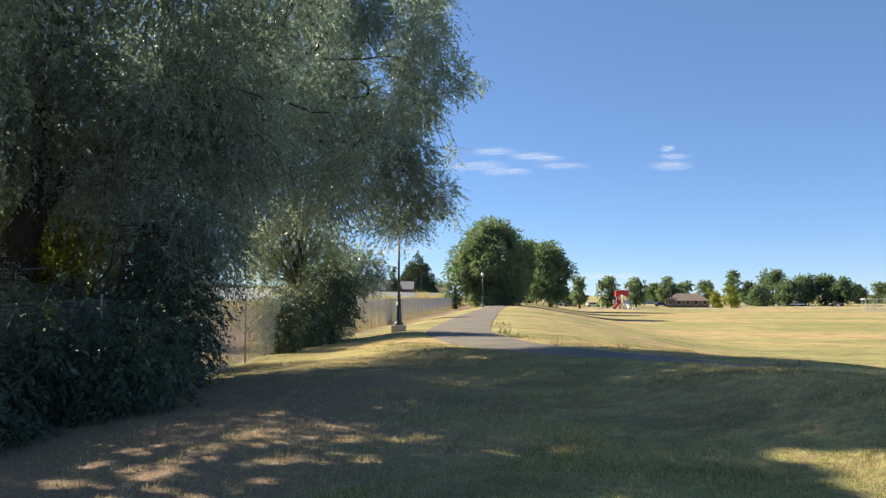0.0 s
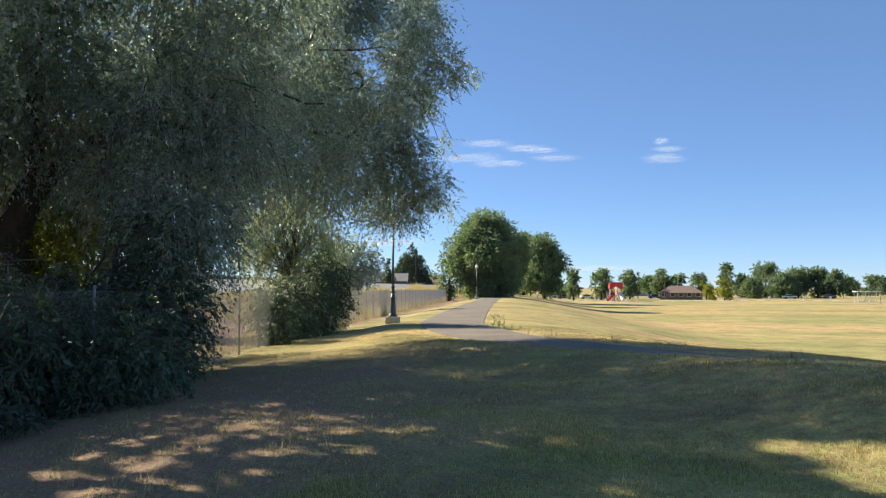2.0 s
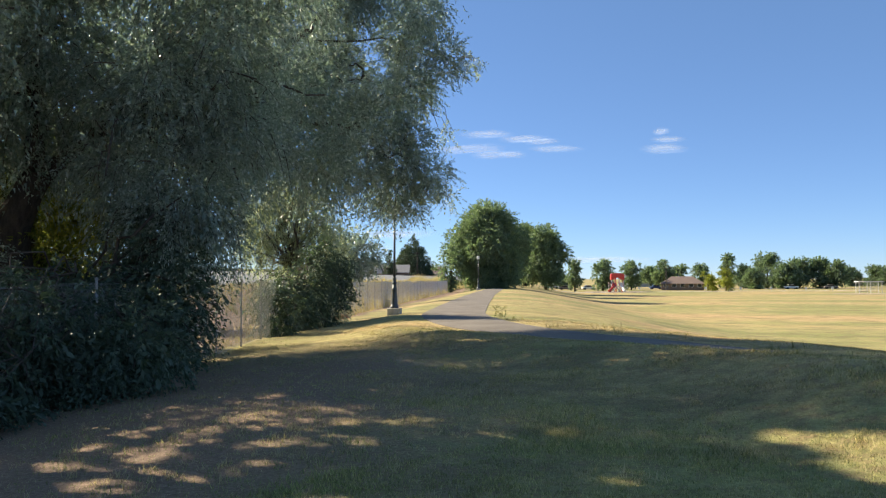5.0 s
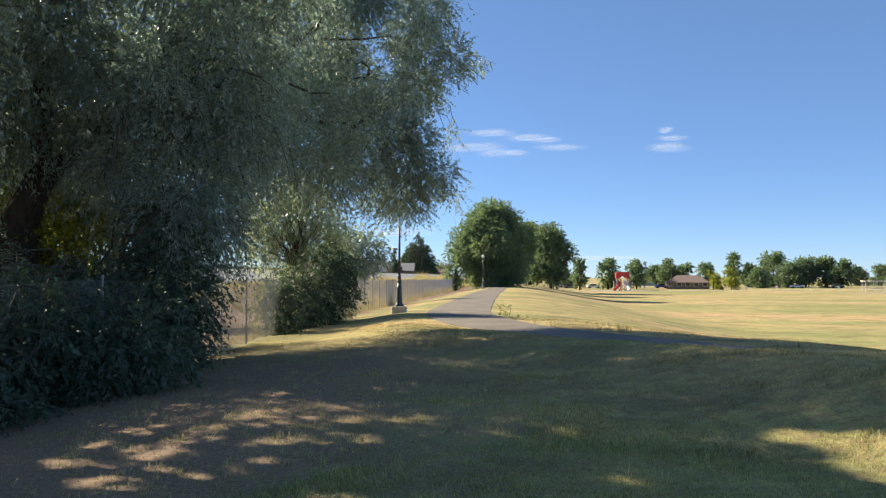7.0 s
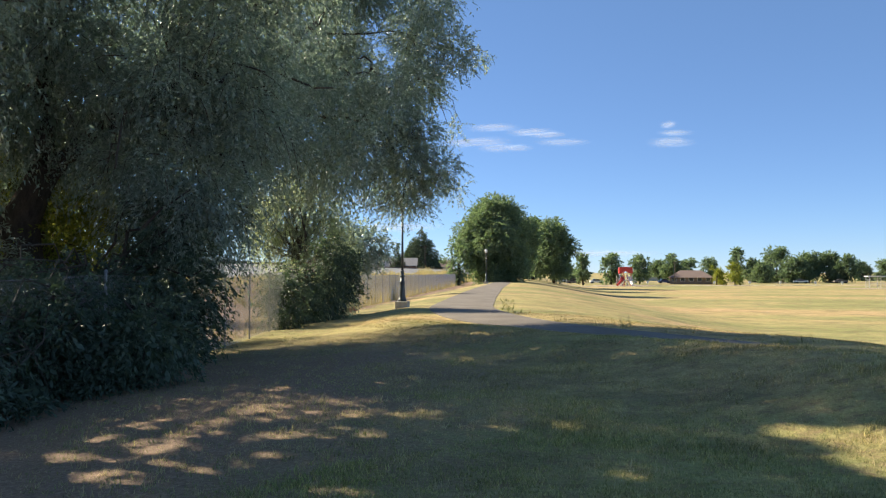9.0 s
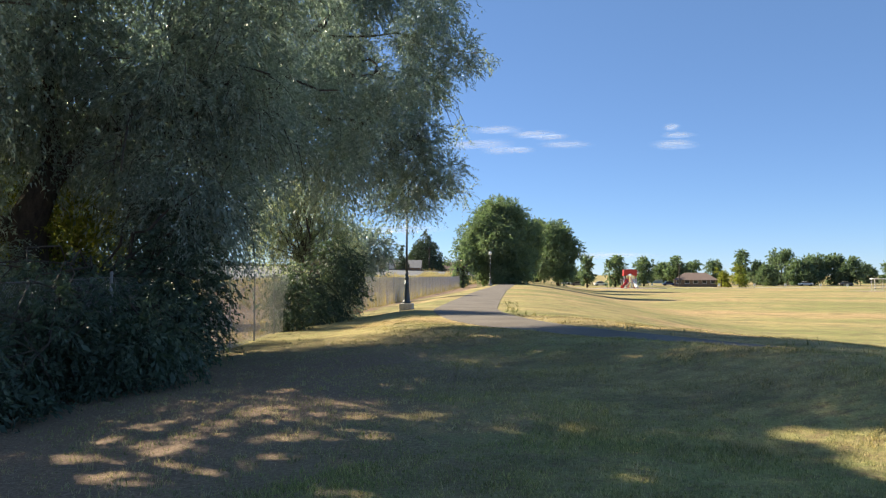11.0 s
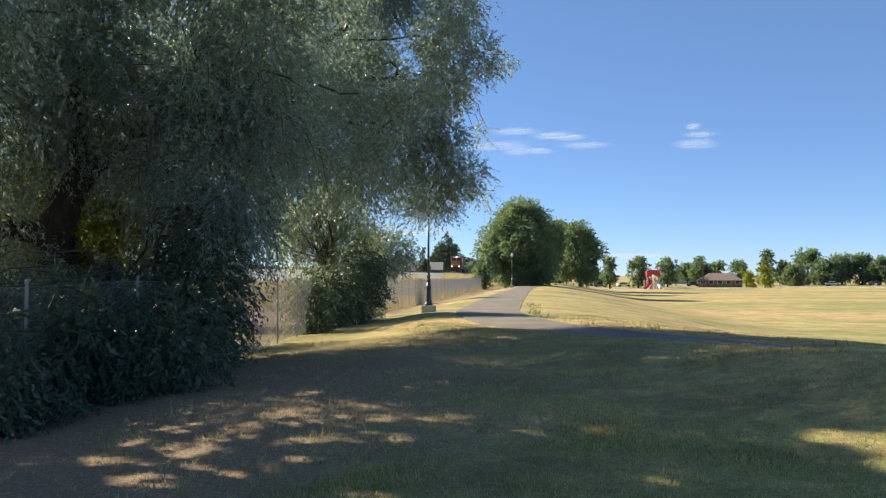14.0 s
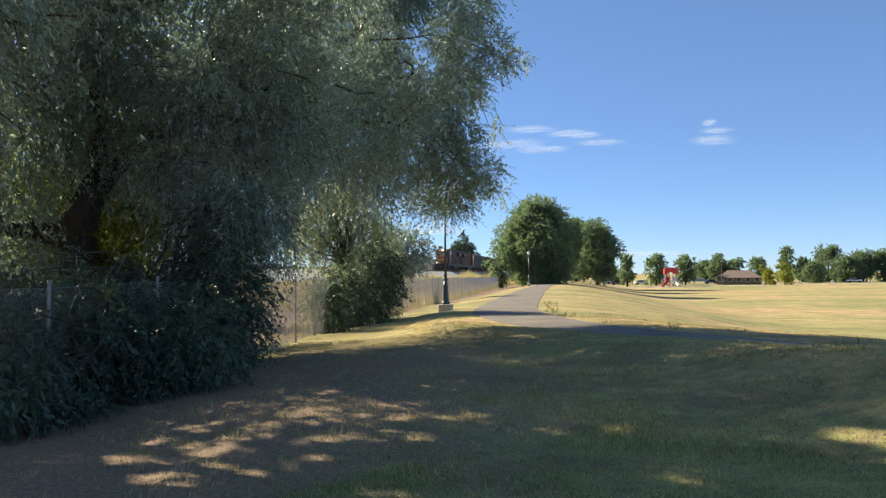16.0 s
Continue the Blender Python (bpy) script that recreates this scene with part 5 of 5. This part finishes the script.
# ---- grass and weeds ----
def tufts(rng, x, y, height, blades, width, lean=0.5):
    n = len(x) * blades
    x, y, h = np.repeat(x, blades), np.repeat(y, blades), np.repeat(height, blades) * rng.uniform(0.45, 1.2, n)
    x, y = x + rng.normal(size=n) * 0.03, y + rng.normal(size=n) * 0.03
    a = rng.uniform(0, 2 * math.pi, n)
    b = rng.uniform(0, 2 * math.pi, n)
    l = rng.uniform(0.1, 1.0, n) * lean * h
    z = ground(x, y) - 0.01
    w = width * rng.uniform(0.6, 1.4, n) / 2
    p0 = np.stack([x - w * np.cos(b), y - w * np.sin(b), z], 1)
    p1 = np.stack([x + w * np.cos(b), y + w * np.sin(b), z], 1)
    p2 = np.stack([x + l * np.cos(a), y + l * np.sin(a), z + h], 1)
    return np.stack([p0, p1, p2], 1).reshape(-1, 3), np.arange(3 * n).reshape(-1, 3)


def grass():
    rng = np.random.default_rng(5)
    n = 60000
    d = 4.0 + 24 * rng.uniform(0, 1, n) ** 1.5
    a = rng.uniform(-0.62, 0.56, n)
    x, y = d * np.sin(a), d * np.cos(a)
    keep = (np.abs(path_side(x, y)) > 1.45) & ((x > -1.2 + 1.2 * np.sin(y) - 0.25 * np.clip(y - 8, 0, 20)) | (rng.uniform(0, 1, n) < 0.22)) & (x > -8.8)
    x, y = x[keep], y[keep]
    clump = np.array([noise.noise(Vector((p * 0.9, q * 0.9, 3.1))) for p, q in zip(x, y)])
    h = 0.032 + 0.055 * np.clip(clump + 0.2, 0, 1) ** 1.3
    v, f = tufts(rng, x, y, h, 6, 0.008, 0.9)
    tagged(np_part("grass", v, f, M_BLADE, None), "short dry grass with green tufts on the bank", "grass", kind="stuff")
    # taller weeds along the path's edge, the fence and the railway bank
    n1 = 2200
    y1 = 10 + 110 * rng.uniform(0, 1, n1) ** 1.3
    x1 = np.interp(y1, [q[1] for q in FENCE], [q[0] for q in FENCE]) - rng.uniform(0.3, 3.3, n1)
    v, f = tufts(rng, x1, y1, rng.uniform(0.25, 0.9, n1) * np.where(y1 < 32, 0.22, 0.55), 6, 0.03, 0.5)
    tagged(np_part("weeds", v, f, M_DRY, None), "tall dry weeds behind the chain-link fence", "weeds", kind="stuff")
    x2 = rng.uniform(-20.5, -12.0, 9000)
    y2 = 35 + 185 * rng.uniform(0, 1, 9000)
    hump = np.array([0.4 + max(0.0, 1.8 * noise.noise(Vector((p * 0.25, q * 0.06, 2.2)))) for p, q in zip(x2, y2)])
    v, f = tufts(rng, x2, y2, rng.uniform(0.3, 0.9, 9000) * hump * np.where(y2 > 70, 1.7, 1.0), 7, 0.06, 0.5)
    tagged(np_part("weeds", v, f, M_DRY, None), "dry orange-tan weeds on the railway bank", "weeds", kind="stuff")




def edge_weeds():
    """Ragged plants along the path's far edge and dry tussocks on the near bank."""
    rng = np.random.default_rng(9)
    x = rng.uniform(-3, 14, 2600)
    y = rng.uniform(6, 40, 2600)
    s = path_side(x, y)
    k = (s > 1.35) & (s < 2.3)
    x, y = x[k], y[k]
    tall = np.array([max(0.0, noise.noise(Vector((p * 1.1, q * 1.1, 7.7)))) for p, q in zip(x, y)])
    v, f = tufts(rng, x, y, 0.06 + 0.5 * tall, 8, 0.018, 0.8)
    tagged(np_part("weeds", v, f, M_BLADE, None), "ragged low weeds along the edge of the footpath", "weeds", kind="stuff")
    x, y = rng.uniform(-5, 8, 130), rng.uniform(5, 23, 130)
    k = (path_side(x, y) < -1.8) & (x > -5)
    x, y = np.repeat(x[k], 9), np.repeat(y[k], 9)
    x, y = x + rng.normal(size=len(x)) * 0.12, y + rng.normal(size=len(y)) * 0.1
    # extra pale tussocks set in the sun pools to heighten their contrast
    near = SUN_POOLS[rng.integers(0, len(SUN_POOLS), 420)]
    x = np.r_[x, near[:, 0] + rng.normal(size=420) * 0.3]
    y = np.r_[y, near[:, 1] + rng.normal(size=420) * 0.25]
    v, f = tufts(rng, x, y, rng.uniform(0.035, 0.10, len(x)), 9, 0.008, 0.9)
    tagged(np_part("tussocks", v, f, M_DRY, None), "dry straw-coloured grass tussocks on the bank, thickest in its sun pools", "grass", kind="stuff")


def fence_weeds():
    """Thin upright stalks and vines against the fence."""
    rng = np.random.default_rng(21)
    y = 25 + 105 * rng.uniform(0, 1, 1500)
    x = np.interp(y, [q[1] for q in FENCE], [q[0] for q in FENCE]) + rng.normal(size=1500) * 0.10
    v, f = tufts(rng, x, y, rng.uniform(0.3, 1.0, 1500) ** 2.5 * 1.6, 4, 0.016, 0.14)
    tagged(np_part("weeds", v, f, M_DRY, None), "thin upright weeds growing along the chain-link fence", "weeds", kind="stuff")


def litter():
    """Dead straw and leaf litter lying on the bare earth under the trees."""
    rng = np.random.default_rng(31)
    x, y = rng.uniform(-8, 0.5, 16000), rng.uniform(3.6, 18, 16000)
    v, f = tufts(rng, x, y, rng.uniform(0.008, 0.03, 16000), 2, 0.012, 3.5)
    tagged(np_part("litter", v, f, M_DRY, None), "dead straw and leaf litter on bare earth", "litter", kind="stuff")


grass()
litter()
edge_weeds()
fence_weeds()


def motions():
    for ob, back, turn in TRAIN:
        walk(ob, [(t, pose(RAIL_X, 155.0 + 25.0 * (16 - t) + back, RAIL_Z, 0, 0, turn)) for t in range(17)])
    for ob in bpy.data.objects:
        if ob.name.startswith("outer_crown"):
            walk(ob, [(0.5 * k, pose(0, 0, 0, 0.10 * math.sin(1.3 * k), 0.12 * math.sin(0.9 * k + 1), 0.05 * math.sin(1.7 * k))) for k in range(33)])
    for ob in CLOUDS:
        x, y, z = ob.location
        walk(ob, [(t, pose(x - 2.0 * (t - 7), y, z)) for t in (0, 4, 8, 12, 16)])


motions()
